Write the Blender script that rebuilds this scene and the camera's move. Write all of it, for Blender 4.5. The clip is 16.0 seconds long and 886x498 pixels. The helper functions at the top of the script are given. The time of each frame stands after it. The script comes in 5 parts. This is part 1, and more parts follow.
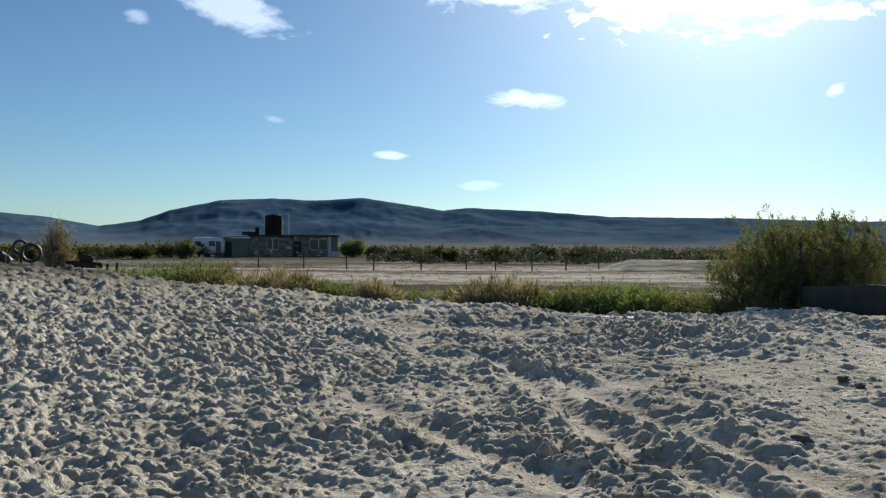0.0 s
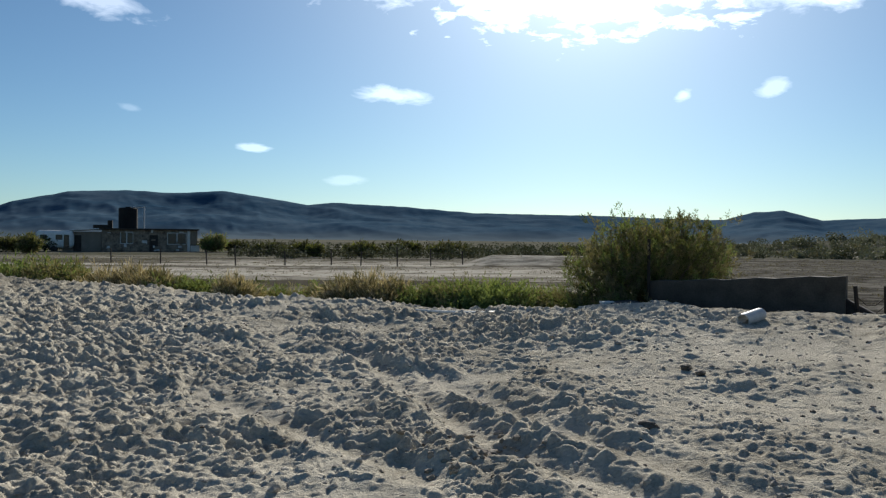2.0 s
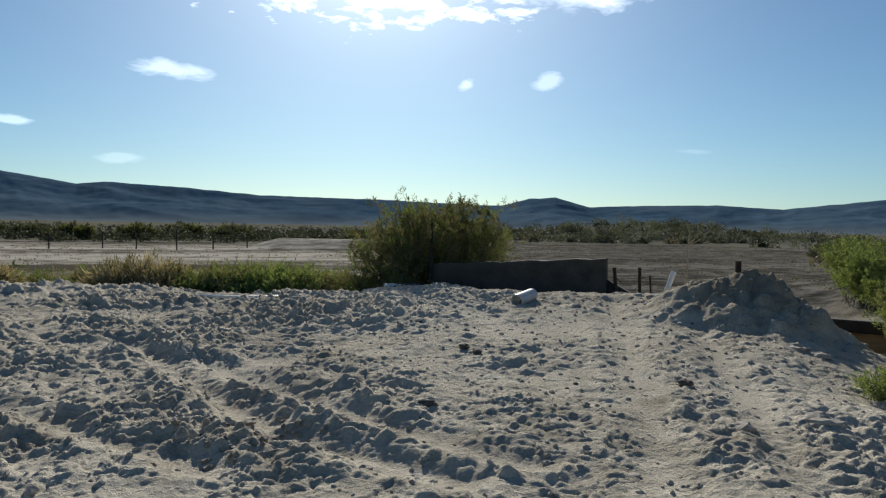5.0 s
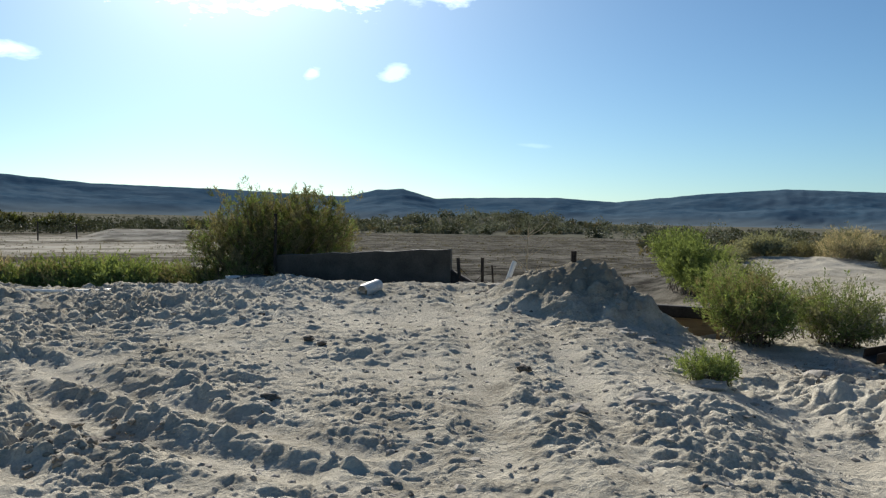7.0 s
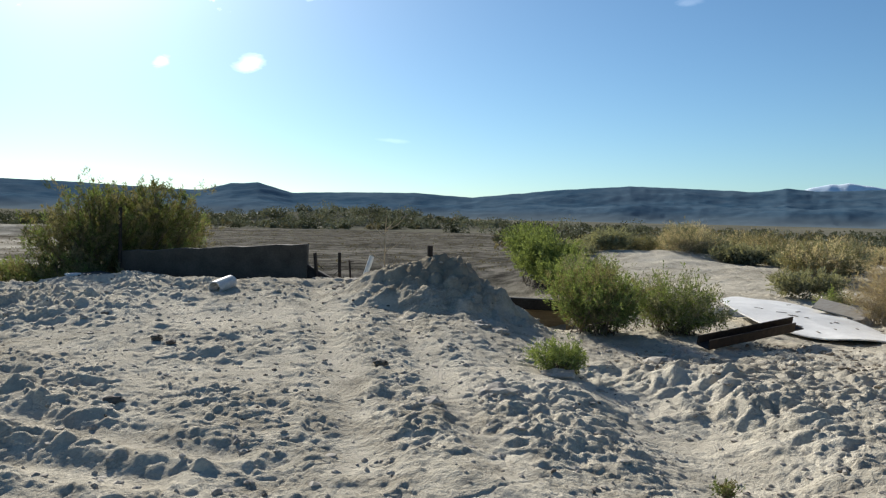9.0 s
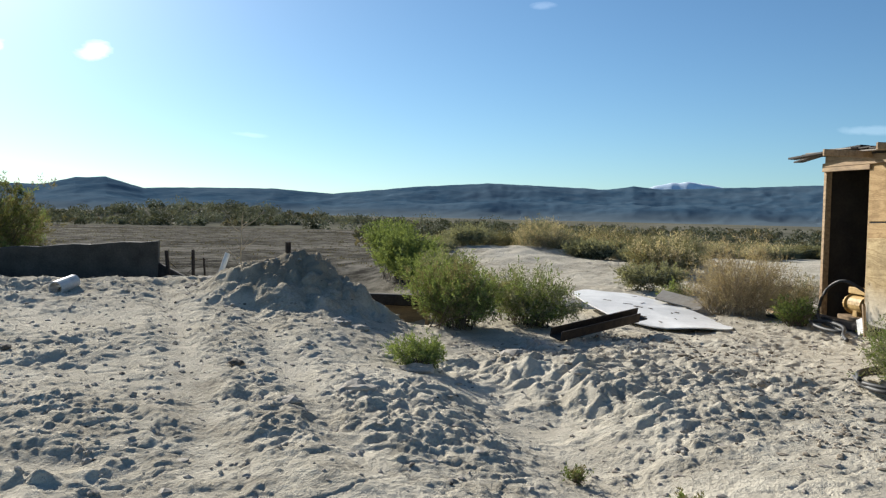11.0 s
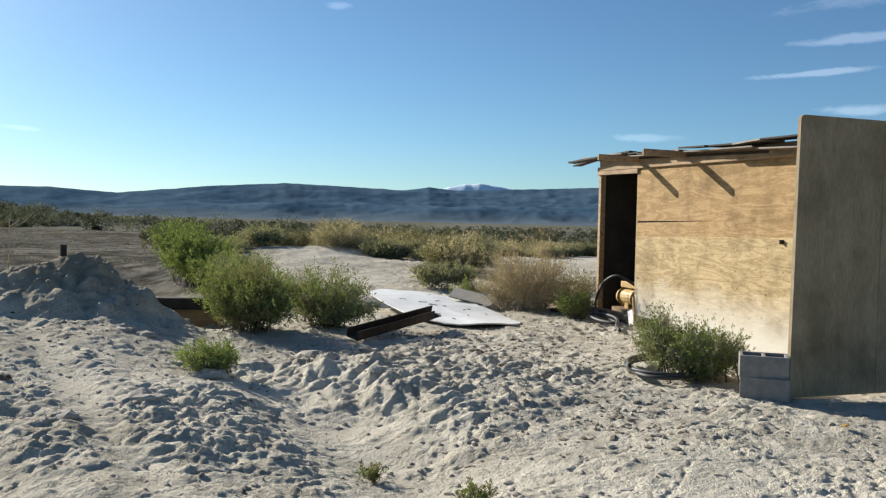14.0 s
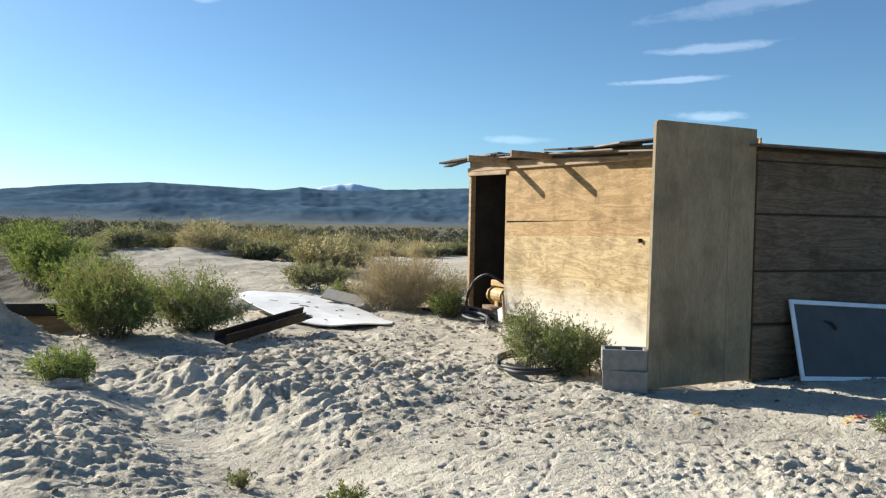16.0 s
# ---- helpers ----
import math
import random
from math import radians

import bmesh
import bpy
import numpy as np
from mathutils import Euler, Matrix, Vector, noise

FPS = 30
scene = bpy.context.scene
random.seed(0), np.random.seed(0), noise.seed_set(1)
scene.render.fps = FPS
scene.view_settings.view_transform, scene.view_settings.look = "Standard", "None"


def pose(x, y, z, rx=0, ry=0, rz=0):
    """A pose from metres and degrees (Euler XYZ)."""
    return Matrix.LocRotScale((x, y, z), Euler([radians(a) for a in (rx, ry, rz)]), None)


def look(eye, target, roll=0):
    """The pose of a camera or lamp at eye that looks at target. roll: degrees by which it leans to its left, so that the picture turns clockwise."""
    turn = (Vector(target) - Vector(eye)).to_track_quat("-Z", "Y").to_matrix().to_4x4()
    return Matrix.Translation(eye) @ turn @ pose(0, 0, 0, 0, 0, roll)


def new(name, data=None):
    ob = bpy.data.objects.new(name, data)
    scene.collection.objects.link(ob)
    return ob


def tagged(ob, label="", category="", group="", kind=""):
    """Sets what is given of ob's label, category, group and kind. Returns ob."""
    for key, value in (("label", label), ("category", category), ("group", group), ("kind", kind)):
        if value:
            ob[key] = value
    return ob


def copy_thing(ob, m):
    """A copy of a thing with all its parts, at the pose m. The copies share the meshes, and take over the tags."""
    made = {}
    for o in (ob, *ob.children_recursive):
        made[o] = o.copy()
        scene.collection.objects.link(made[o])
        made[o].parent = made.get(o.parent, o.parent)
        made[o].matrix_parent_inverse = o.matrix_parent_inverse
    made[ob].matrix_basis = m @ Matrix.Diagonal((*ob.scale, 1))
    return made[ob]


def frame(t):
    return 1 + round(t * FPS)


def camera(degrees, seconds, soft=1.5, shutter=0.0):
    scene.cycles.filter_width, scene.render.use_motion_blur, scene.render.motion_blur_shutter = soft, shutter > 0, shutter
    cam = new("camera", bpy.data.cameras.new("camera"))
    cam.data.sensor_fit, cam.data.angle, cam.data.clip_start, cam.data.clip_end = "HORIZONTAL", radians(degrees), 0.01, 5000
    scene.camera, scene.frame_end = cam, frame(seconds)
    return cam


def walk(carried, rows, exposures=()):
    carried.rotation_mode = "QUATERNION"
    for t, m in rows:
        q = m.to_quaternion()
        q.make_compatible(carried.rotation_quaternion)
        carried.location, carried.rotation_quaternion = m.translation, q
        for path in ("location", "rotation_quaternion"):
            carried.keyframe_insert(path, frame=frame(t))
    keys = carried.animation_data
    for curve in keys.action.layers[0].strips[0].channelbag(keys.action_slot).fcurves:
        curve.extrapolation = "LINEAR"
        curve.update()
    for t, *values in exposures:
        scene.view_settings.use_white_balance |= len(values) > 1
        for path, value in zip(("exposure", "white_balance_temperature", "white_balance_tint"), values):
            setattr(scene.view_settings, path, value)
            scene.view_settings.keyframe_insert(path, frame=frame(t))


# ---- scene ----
EYE = 1.45          # eye height over the yard, metres
ARM = 0.13          # the lens stands this far ahead of the axis it turns about
VIEW = [  # seconds, heading (degrees left of +y), pitch, roll
    (0.0, 0.01, -0.35, 0.27), (0.5, -2.33, -0.44, 0.34), (1.0, -4.57, -0.5, 0.41), (1.5, -7.18, -0.59, 0.5),
    (2.0, -9.23, -0.61, 0.57), (2.5, -11.61, -0.6, 0.68), (3.0, -14.03, -0.67, 0.73), (3.5, -16.14, -0.77, 0.79),
    (4.0, -18.36, -0.97, 0.86), (4.5, -21.04, -1.29, 0.93), (7.0, -34.35, -1.99, 1.19), (7.5, -36.78, -2.02, 1.25),
    (8.0, -39.45, -2.04, 1.29), (8.5, -41.61, -2.07, 1.31), (9.0, -44.08, -2.14, 1.33), (11.5, -56.1, -2.12, 1.32),
    (12.0, -58.59, -2.05, 1.3), (12.5, -60.81, -2.01, 1.32), (13.0, -62.99, -1.96, 1.29), (13.5, -65.11, -1.91, 1.25),
    (14.0, -67.48, -1.85, 1.26), (14.5, -69.49, -1.8, 1.24), (15.0, -71.91, -1.74, 1.2), (15.5, -74.25, -1.69, 1.19),
    (16.0, -76.2, -1.66, 1.13)]


def view(yaw, pitch, roll):
    a, p = radians(yaw), radians(pitch)
    eye = Vector((-math.sin(a) * ARM, math.cos(a) * ARM, EYE))
    ahead = Vector((-math.sin(a) * math.cos(p), math.cos(a) * math.cos(p), math.sin(p)))
    return look(eye, eye + ahead, roll)


cam = camera(56.13, 16.0, soft=1.25)
walk(cam, [(t, view(*r)) for t, *r in VIEW], exposures=[(0.0, 0.38), (1.5, 0.24), (3.0, 0.25), (3.5, 0.16), (4.0, 0.04), (4.6, 0.08), (7.0, 0.5), (9.0, 0.64), (12.5, 0.78), (14.0, 0.74), (16.0, 1.02)])


# ---- world and sun ----
SUN_AZ, SUN_EL = -19.0, 24.0      # degrees left of +y, degrees up
world = bpy.data.worlds.new("world")
scene.world = world
world.use_nodes = True


class Graph:
    """A small helper to write node trees."""

    def __init__(self, tree):
        self.t = tree
        self.n = tree.nodes

    def node(self, kind):
        return self.n.new(kind)

    def link(self, a, b):
        self.t.links.new(a, b)

    def math(self, op, a, b=0.0, clamp=False):
        n = self.n.new("ShaderNodeMath")
        n.operation, n.use_clamp = op, clamp
        for s, v in zip(n.inputs, (a, b)):
            if isinstance(v, (int, float)):
                s.default_value = v
            else:
                self.t.links.new(v, s)
        return n.outputs[0]

    def noise(self, vec, scale, detail=4.0, rough=0.55, distort=0.0):
        n = self.n.new("ShaderNodeTexNoise")
        n.inputs["Scale"].default_value, n.inputs["Detail"].default_value = scale, detail
        n.inputs["Roughness"].default_value, n.inputs["Distortion"].default_value = rough, distort
        if vec is not None:
            self.t.links.new(vec, n.inputs["Vector"])
        return n.outputs["Fac"]

    def ramp(self, fac, stops):
        n = self.n.new("ShaderNodeValToRGB")
        el = n.color_ramp.elements
        while len(el) < len(stops):
            el.new(0.5)
        for e, (p, c) in zip(el, stops):
            e.position = p
            e.color = (c, c, c, 1) if isinstance(c, (int, float)) else (*c, 1)
        self.t.links.new(fac, n.inputs["Fac"])
        return n.outputs["Color"]

    def mix(self, fac, a, b, mode="MIX"):
        n = self.n.new("ShaderNodeMix")
        n.data_type, n.blend_type = "RGBA", mode
        for s, v in ((n.inputs["Factor"], fac), (n.inputs["A"], a), (n.inputs["B"], b)):
            if isinstance(v, (int, float)):
                s.default_value = v
            elif isinstance(v, tuple):
                s.default_value = (*v, 1) if len(v) == 3 else v
            else:
                self.t.links.new(v, s)
        return n.outputs["Result"]


def rotation_of(az):
    """The sky's sun_rotation for a heading left of +y."""
    return radians(-az)


def build_sky():
    g = Graph(world.node_tree)
    g.n.clear()
    out = g.node("ShaderNodeOutputWorld")
    back = g.node("ShaderNodeBackground")
    sky = g.node("ShaderNodeTexSky")
    sky.sky_type = "NISHITA"
    sky.sun_disc = False
    sky.sun_elevation, sky.sun_rotation = radians(SUN_EL), rotation_of(SUN_AZ)
    sky.air_density, sky.dust_density, sky.ozone_density, sky.altitude = 1.0, 0.55, 2.5, 1300
    co = g.node("ShaderNodeTexCoord").outputs["Generated"]
    sep = g.node("ShaderNodeSeparateXYZ")
    g.link(co, sep.inputs[0])
    x, y, z = sep.outputs
    az = g.math("MULTIPLY", g.math("ARCTAN2", g.math("MULTIPLY", x, -1.0), y), 57.2958)
    el = g.math("MULTIPLY", g.math("ARCSINE", z), 57.2958)
    puff = g.node("ShaderNodeMapping")
    puff.inputs["Scale"].default_value = (1, 1, 2.6)
    g.link(co, puff.inputs["Vector"])
    rag = g.noise(puff.outputs[0], 26.0, 6.0, 0.6, 0.4)
    wisp = g.noise(puff.outputs[0], 9.0, 5.0, 0.6, 0.8)
    rag = g.math("SUBTRACT", g.math("ADD", g.math("MULTIPLY", rag, 0.62), g.math("MULTIPLY", wisp, 0.38)), 0.5)
    total = None
    # heading, height, half width, half height, slope, strength
    for a, e, w, h, tilt, s in ((14.5, 15.3, 4.2, 1.25, 0.28, 1.0), (20.2, 14.3, 0.9, 0.45, 0.1, 0.6),
                                (11.5, 8.3, 0.9, 0.28, 0.15, 0.3), (3.6, 6.05, 1.2, 0.3, 0.06, 0.9),
                                (-5.8, 9.8, 2.6, 0.62, 0.05, 1.1), (-2.6, 4.1, 1.5, 0.4, -0.03, 0.35),
                                (-25.2, 9.6, 0.75, 0.5, -0.3, 0.9), (-30.8, 9.9, 1.1, 0.75, -0.1, 0.75),
                                (-20.5, 19.8, 17.0, 5.9, 0.0, 4.5), (-20.5, 22.0, 15.0, 7.2, 0.0, 4.5), (-31.0, 17.0, 8.0, 2.6, 0.06, 1.4), (-6.5, 17.6, 8.0, 2.0, -0.08, 1.6),
                                (-93.5, 11.7, 4.5, 0.34, -0.06, 0.26), (-91.2, 9.75, 3.5, 0.22, -0.04, 0.3), (-81.4, 5.9, 2.6, 0.34, 0.02, 0.2),
                                (-93.6, 7.4, 2.4, 0.4, 0.0, 0.3), (-97.0, 14.5, 8.0, 0.7, -0.12, 0.16), (-40.5, 5.2, 1.6, 0.2, 0.05, 0.18),
                                (-60.0, 14.2, 1.0, 0.3, 0.0, 0.2)):
        da = g.math("SUBTRACT", az, a)
        de = g.math("SUBTRACT", g.math("SUBTRACT", el, e), g.math("MULTIPLY", da, tilt))
        u, v = g.math("DIVIDE", da, w), g.math("DIVIDE", de, h)
        d = g.math("SQRT", g.math("ADD", g.math("MULTIPLY", u, u), g.math("MULTIPLY", v, v)))
        m = g.math("SUBTRACT", 1.0, g.math("ADD", d, g.math("MULTIPLY", rag, -2.6)))
        m = g.math("MULTIPLY", g.math("MULTIPLY", m, 1.9, clamp=True), s)
        total = m if total is None else g.math("MAXIMUM", total, m)
    # the thin bright veil of high cloud round the hidden sun
    toward = g.node("ShaderNodeVectorMath")
    toward.operation = "DOT_PRODUCT"
    g.link(co, toward.inputs[0])
    a, e = radians(SUN_AZ), radians(SUN_EL)
    toward.inputs[1].default_value = (-math.sin(a) * math.cos(e), math.cos(a) * math.cos(e), math.sin(e))
    near = g.math("MAXIMUM", toward.outputs["Value"], 0.0)
    veil = g.math("ADD", g.math("ADD", g.math("MULTIPLY", g.math("POWER", near, 140.0), 2.5), g.math("MULTIPLY", g.math("POWER", near, 30.0), 0.75)), g.math("MULTIPLY", g.math("POWER", near, 8.0), 0.16))
    total = g.math("ADD", total, veil)
    lit = g.math("MULTIPLY", total, CLOUD_LIGHT)
    tone = g.mix(1.0, sky.outputs[0], SKY_TINT, "MULTIPLY")
    cloud = g.node("ShaderNodeCombineColor")
    for n in range(3):
        g.link(lit, cloud.inputs[n])
    mixed = g.mix(1.0, tone, cloud.outputs[0], "ADD")
    g.link(mixed, back.inputs["Color"])
    back.inputs["Strength"].default_value = SKY_STRENGTH
    g.link(back.outputs[0], out.inputs["Surface"])


SKY_STRENGTH, CLOUD_LIGHT, SKY_TINT = 0.0575, 7.0, (0.76, 1.0, 1.12)
build_sky()

sun = new("sun", bpy.data.lights.new("sun", "SUN"))
sun.data.energy, sun.data.angle, sun.data.color = 4.9, radians(0.53), (1.0, 0.95, 0.86)
s_az, s_el = radians(SUN_AZ), radians(SUN_EL)
s_dir = Vector((-math.sin(s_az) * math.cos(s_el), math.cos(s_az) * math.cos(s_el), math.sin(s_el)))
sun.matrix_world = look(s_dir * 50, (0, 0, 0))


# ---- materials ----
MOUND = (11.0, -43.8, 0.49)      # distance, heading, height over the bank


def at(d, az):
    """The plan point at a distance and a heading left of +y."""
    return -math.sin(radians(az)) * d, math.cos(radians(az)) * d


def material(name):
    m = bpy.data.materials.new(name)
    m.use_nodes = True
    g = Graph(m.node_tree)
    b = m.node_tree.nodes["Principled BSDF"]
    return m, g, b


def coords(g, kind="Object", scale=(1, 1, 1)):
    c = g.node("ShaderNodeTexCoord").outputs[kind]
    if scale != (1, 1, 1):
        mp = g.node("ShaderNodeMapping")
        mp.inputs["Scale"].default_value = scale
        g.link(c, mp.inputs["Vector"])
        c = mp.outputs[0]
    return c


def bump(g, b, height, strength=0.4, distance=0.01):
    n = g.node("ShaderNodeBump")
    n.inputs["Strength"].default_value, n.inputs["Distance"].default_value = strength, distance
    g.link(height, n.inputs["Height"])
    g.link(n.outputs[0], b.inputs["Normal"])


def rough_material(name, dark, light, scale=8.0, rough=0.9, grain=60.0, relief=0.3, depth=0.01, stretch=(1, 1, 1), metal=0.0, spread=0.0):
    """A worn matt surface: two tones in patches, a fine grain, fine relief, and a tone of its own for each object."""
    m, g, b = material(name)
    c = coords(g, "Object", stretch)
    big, fine = g.noise(c, scale, 5.0, 0.6), g.noise(c, grain, 3.0, 0.6)
    f = g.math("ADD", g.math("MULTIPLY", big, 0.65), g.math("MULTIPLY", fine, 0.35))
    col = g.mix(g.ramp(f, ((0.36, 0.0), (0.64, 1.0))), dark, light)
    if spread:
        r = g.node("ShaderNodeObjectInfo").outputs["Random"]
        v = g.math("ADD", g.math("MULTIPLY", r, 2 * spread), 1 - spread)
        cc = g.node("ShaderNodeCombineColor")
        for n in range(3):
            g.link(v, cc.inputs[n])
        col = g.mix(1.0, col, cc.outputs[0], "MULTIPLY")
    g.link(col, b.inputs["Base Color"])
    b.inputs["Roughness"].default_value, b.inputs["Metallic"].default_value = rough, metal
    bump(g, b, f, relief, depth)
    return m


def ground_material():
    """Pale alkali crust: greyer where trampled, warmer on loose sand, dark field and dry flats further out, all by place."""
    m, g, b = material("alkali_ground")
    c = coords(g, "Object")
    p = g.node("ShaderNodeSeparateXYZ")
    g.link(c, p.inputs[0])
    rad = g.math("SQRT", g.math("ADD", g.math("MULTIPLY", p.outputs[0], p.outputs[0]), g.math("MULTIPLY", p.outputs[1], p.outputs[1])))
    az = g.math("MULTIPLY", g.math("ARCTAN2", g.math("MULTIPLY", p.outputs[0], -1.0), p.outputs[1]), 57.2958)
    big, mid, fine = g.noise(c, 0.35, 5.0), g.noise(c, 3.0, 5.0, 0.62), g.noise(c, 38.0, 4.0, 0.65)
    f = g.math("ADD", g.math("MULTIPLY", mid, 0.6), g.math("MULTIPLY", fine, 0.4))
    crust = g.mix(g.ramp(f, ((0.36, 0.0), (0.6, 1.0))), (0.30, 0.268, 0.21), (0.58, 0.53, 0.43))
    crust = g.mix(g.ramp(big, ((0.42, 0.0), (0.62, 0.6))), crust, (0.66, 0.605, 0.495))
    # the heap of dug subsoil is browner
    mx, my = at(MOUND[0], MOUND[1])
    off = g.node("ShaderNodeVectorMath")
    off.operation = "DISTANCE"
    g.link(c, off.inputs[0])
    off.inputs[1].default_value = (mx, my, 0.9)
    dug = g.math("SUBTRACT", 1.0, g.math("SUBTRACT", g.math("ADD", off.outputs["Value"], g.math("MULTIPLY", mid, 0.7)), 0.75), clamp=True)
    crust = g.mix(g.math("MULTIPLY", dug, 0.75), crust, (0.24, 0.205, 0.15))
    band = g.node("ShaderNodeMapping")
    band.inputs["Scale"].default_value = (0.035, 0.16, 1.0)
    g.link(c, band.inputs["Vector"])
    streak = g.math("ADD", g.math("MULTIPLY", g.noise(band.outputs[0], 1.0, 6.0, 0.65), 0.7), g.math("MULTIPLY", g.noise(c, 0.6, 5.0, 0.65), 0.3))
    flats = g.mix(g.ramp(streak, ((0.43, 0.0), (0.56, 1.0))), (0.10, 0.09, 0.07), (0.47, 0.435, 0.365))
    plain = g.mix(g.ramp(g.noise(c, 0.012, 6.0, 0.6), ((0.35, 0.0), (0.65, 1.0))), (0.08, 0.08, 0.06), (0.20, 0.19, 0.15))
    k = g.math("DIVIDE", g.math("SUBTRACT", rad, 62.0), 30.0, clamp=True)
    far = g.mix(k, flats, plain)
    # the dark tilled field behind the low wall
    e1 = g.math("MULTIPLY", g.math("SUBTRACT", az, -55.0), 0.5, clamp=True)
    e2 = g.math("MULTIPLY", g.math("SUBTRACT", -21.0, az), 0.5, clamp=True)
    r1 = g.math("MULTIPLY", g.math("SUBTRACT", 104.0, rad), 0.2, clamp=True)
    tilled = g.math("MULTIPLY", g.math("MULTIPLY", e1, e2), r1)
    clump = g.math("ADD", g.math("MULTIPLY", g.noise(c, 0.9, 6.0, 0.75), 0.6), g.math("MULTIPLY", streak, 0.4))
    soil = g.mix(g.ramp(clump, ((0.44, 0.0), (0.58, 1.0))), (0.05, 0.047, 0.04), (0.21, 0.195, 0.165))
    far = g.mix(tilled, far, soil)
    reach = g.math("MULTIPLY", g.math("DIVIDE", g.math("SUBTRACT", -53.0, az), 8.0, clamp=True), 30.0)
    reach = g.math("MULTIPLY", reach, g.math("DIVIDE", g.math("ADD", az, 165.0), 45.0, clamp=True))
    k2 = g.math("DIVIDE", g.math("SUBTRACT", g.math("SUBTRACT", rad, 15.0), reach), 6.0, clamp=True)
    g.link(g.mix(k2, crust, far), b.inputs["Base Color"])
    b.inputs["Roughness"].default_value = 0.95
    b.inputs["Specular IOR Level"].default_value = 0.0
    bump(g, b, g.math("ADD", fine, g.math("MULTIPLY", g.noise(c, 110.0, 3.0), 0.4)), 0.9, 0.03)
    return m


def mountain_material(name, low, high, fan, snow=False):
    """Bare desert slopes, the blue of hazy air mixed into their tones: patchy scrub, paler gravel fans at the foot."""
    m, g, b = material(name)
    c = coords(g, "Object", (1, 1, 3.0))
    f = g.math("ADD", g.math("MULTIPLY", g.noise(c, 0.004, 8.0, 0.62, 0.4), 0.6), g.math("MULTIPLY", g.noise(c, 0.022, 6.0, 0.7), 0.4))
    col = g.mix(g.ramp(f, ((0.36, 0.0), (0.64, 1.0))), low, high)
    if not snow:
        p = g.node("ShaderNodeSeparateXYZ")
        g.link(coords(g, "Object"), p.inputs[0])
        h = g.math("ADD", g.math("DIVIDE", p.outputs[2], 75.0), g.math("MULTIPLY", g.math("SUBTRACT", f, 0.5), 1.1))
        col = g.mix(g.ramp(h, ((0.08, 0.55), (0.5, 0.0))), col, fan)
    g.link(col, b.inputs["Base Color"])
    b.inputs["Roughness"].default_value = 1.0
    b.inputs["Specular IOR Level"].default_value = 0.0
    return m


M_GROUND = ground_material()
# both ranges carry the distance haze as blue in their base colours
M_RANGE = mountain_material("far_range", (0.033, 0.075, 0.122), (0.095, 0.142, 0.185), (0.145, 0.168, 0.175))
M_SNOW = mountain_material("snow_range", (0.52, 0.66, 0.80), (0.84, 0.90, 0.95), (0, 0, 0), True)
M_WOOD = rough_material("old_lumber", (0.17, 0.11, 0.06), (0.42, 0.29, 0.16), 3.0, 0.85, 40, 0.3, 0.005, (1, 6, 6), spread=0.2)
M_DARKWOOD = rough_material("charred_timber", (0.018, 0.014, 0.012), (0.06, 0.048, 0.04), 4.0, 0.9, 40, 0.4, 0.008)
M_CONC = rough_material("dark_concrete", (0.042, 0.035, 0.028), (0.10, 0.086, 0.07), 3.0, 0.92, 40, 0.3, 0.006)
M_STEEL = rough_material("rusty_steel", (0.012, 0.01, 0.009), (0.05, 0.035, 0.026), 14, 0.8, 80, 0.3, 0.002, metal=0.2)
M_BLACK = rough_material("black_rubber", (0.012, 0.012, 0.013), (0.04, 0.04, 0.04), 8, 0.6, 60, 0.1, 0.002)
M_WHITE = rough_material("white_paint", (0.62, 0.61, 0.58), (0.8, 0.79, 0.76), 3, 0.6, 40, 0.12, 0.002)


# ---- mesh helpers ----
def mesh_of(name, bm, mats):
    me = bpy.data.meshes.new(name)
    bm.normal_update()
    bm.to_mesh(me)
    bm.free()
    for m in mats if isinstance(mats, (list, tuple)) else (mats,):
        me.materials.append(m)
    return me


def part(name, bm, mat, parent=None, label="", m=None, smooth=False):
    """Links a bmesh as one mesh object, under a thing or part if given."""
    ob = new(name, mesh_of(name, bm, mat))
    if smooth:
        for p in ob.data.polygons:
            p.use_smooth = True
    if parent is not None:
        ob.parent = parent
    if m is not None:
        ob.matrix_basis = m
    if label:
        ob["label"] = label
    return ob


def thing(name, m, label, category, group="", kind=""):
    ob = new(name)
    ob.empty_display_size = 0.1
    ob.matrix_basis = m
    return tagged(ob, label, category, group, kind)


def box(bm, sx, sy, sz, m=None, bevel=0.0, seg=1, wobble=0.0, rng=None):
    """A bevelled box, centred unless m moves it."""
    r = bmesh.ops.create_cube(bm, size=1.0, matrix=Matrix.Diagonal((sx, sy, sz, 1)))
    vs = r["verts"]
    if bevel:
        es = list({e for v in vs for e in v.link_edges})
        r = bmesh.ops.bevel(bm, geom=es, offset=bevel, segments=seg, affect="EDGES", profile=0.5)
        vs = list({v for f in r["faces"] for v in f.verts} | {v for v in vs if v.is_valid})
    if wobble:
        for v in vs:
            v.co += Vector((rng.uniform(-1, 1), rng.uniform(-1, 1), rng.uniform(-1, 1))) * wobble
    if m is not None:
        bmesh.ops.transform(bm, matrix=m, verts=vs)
    return vs


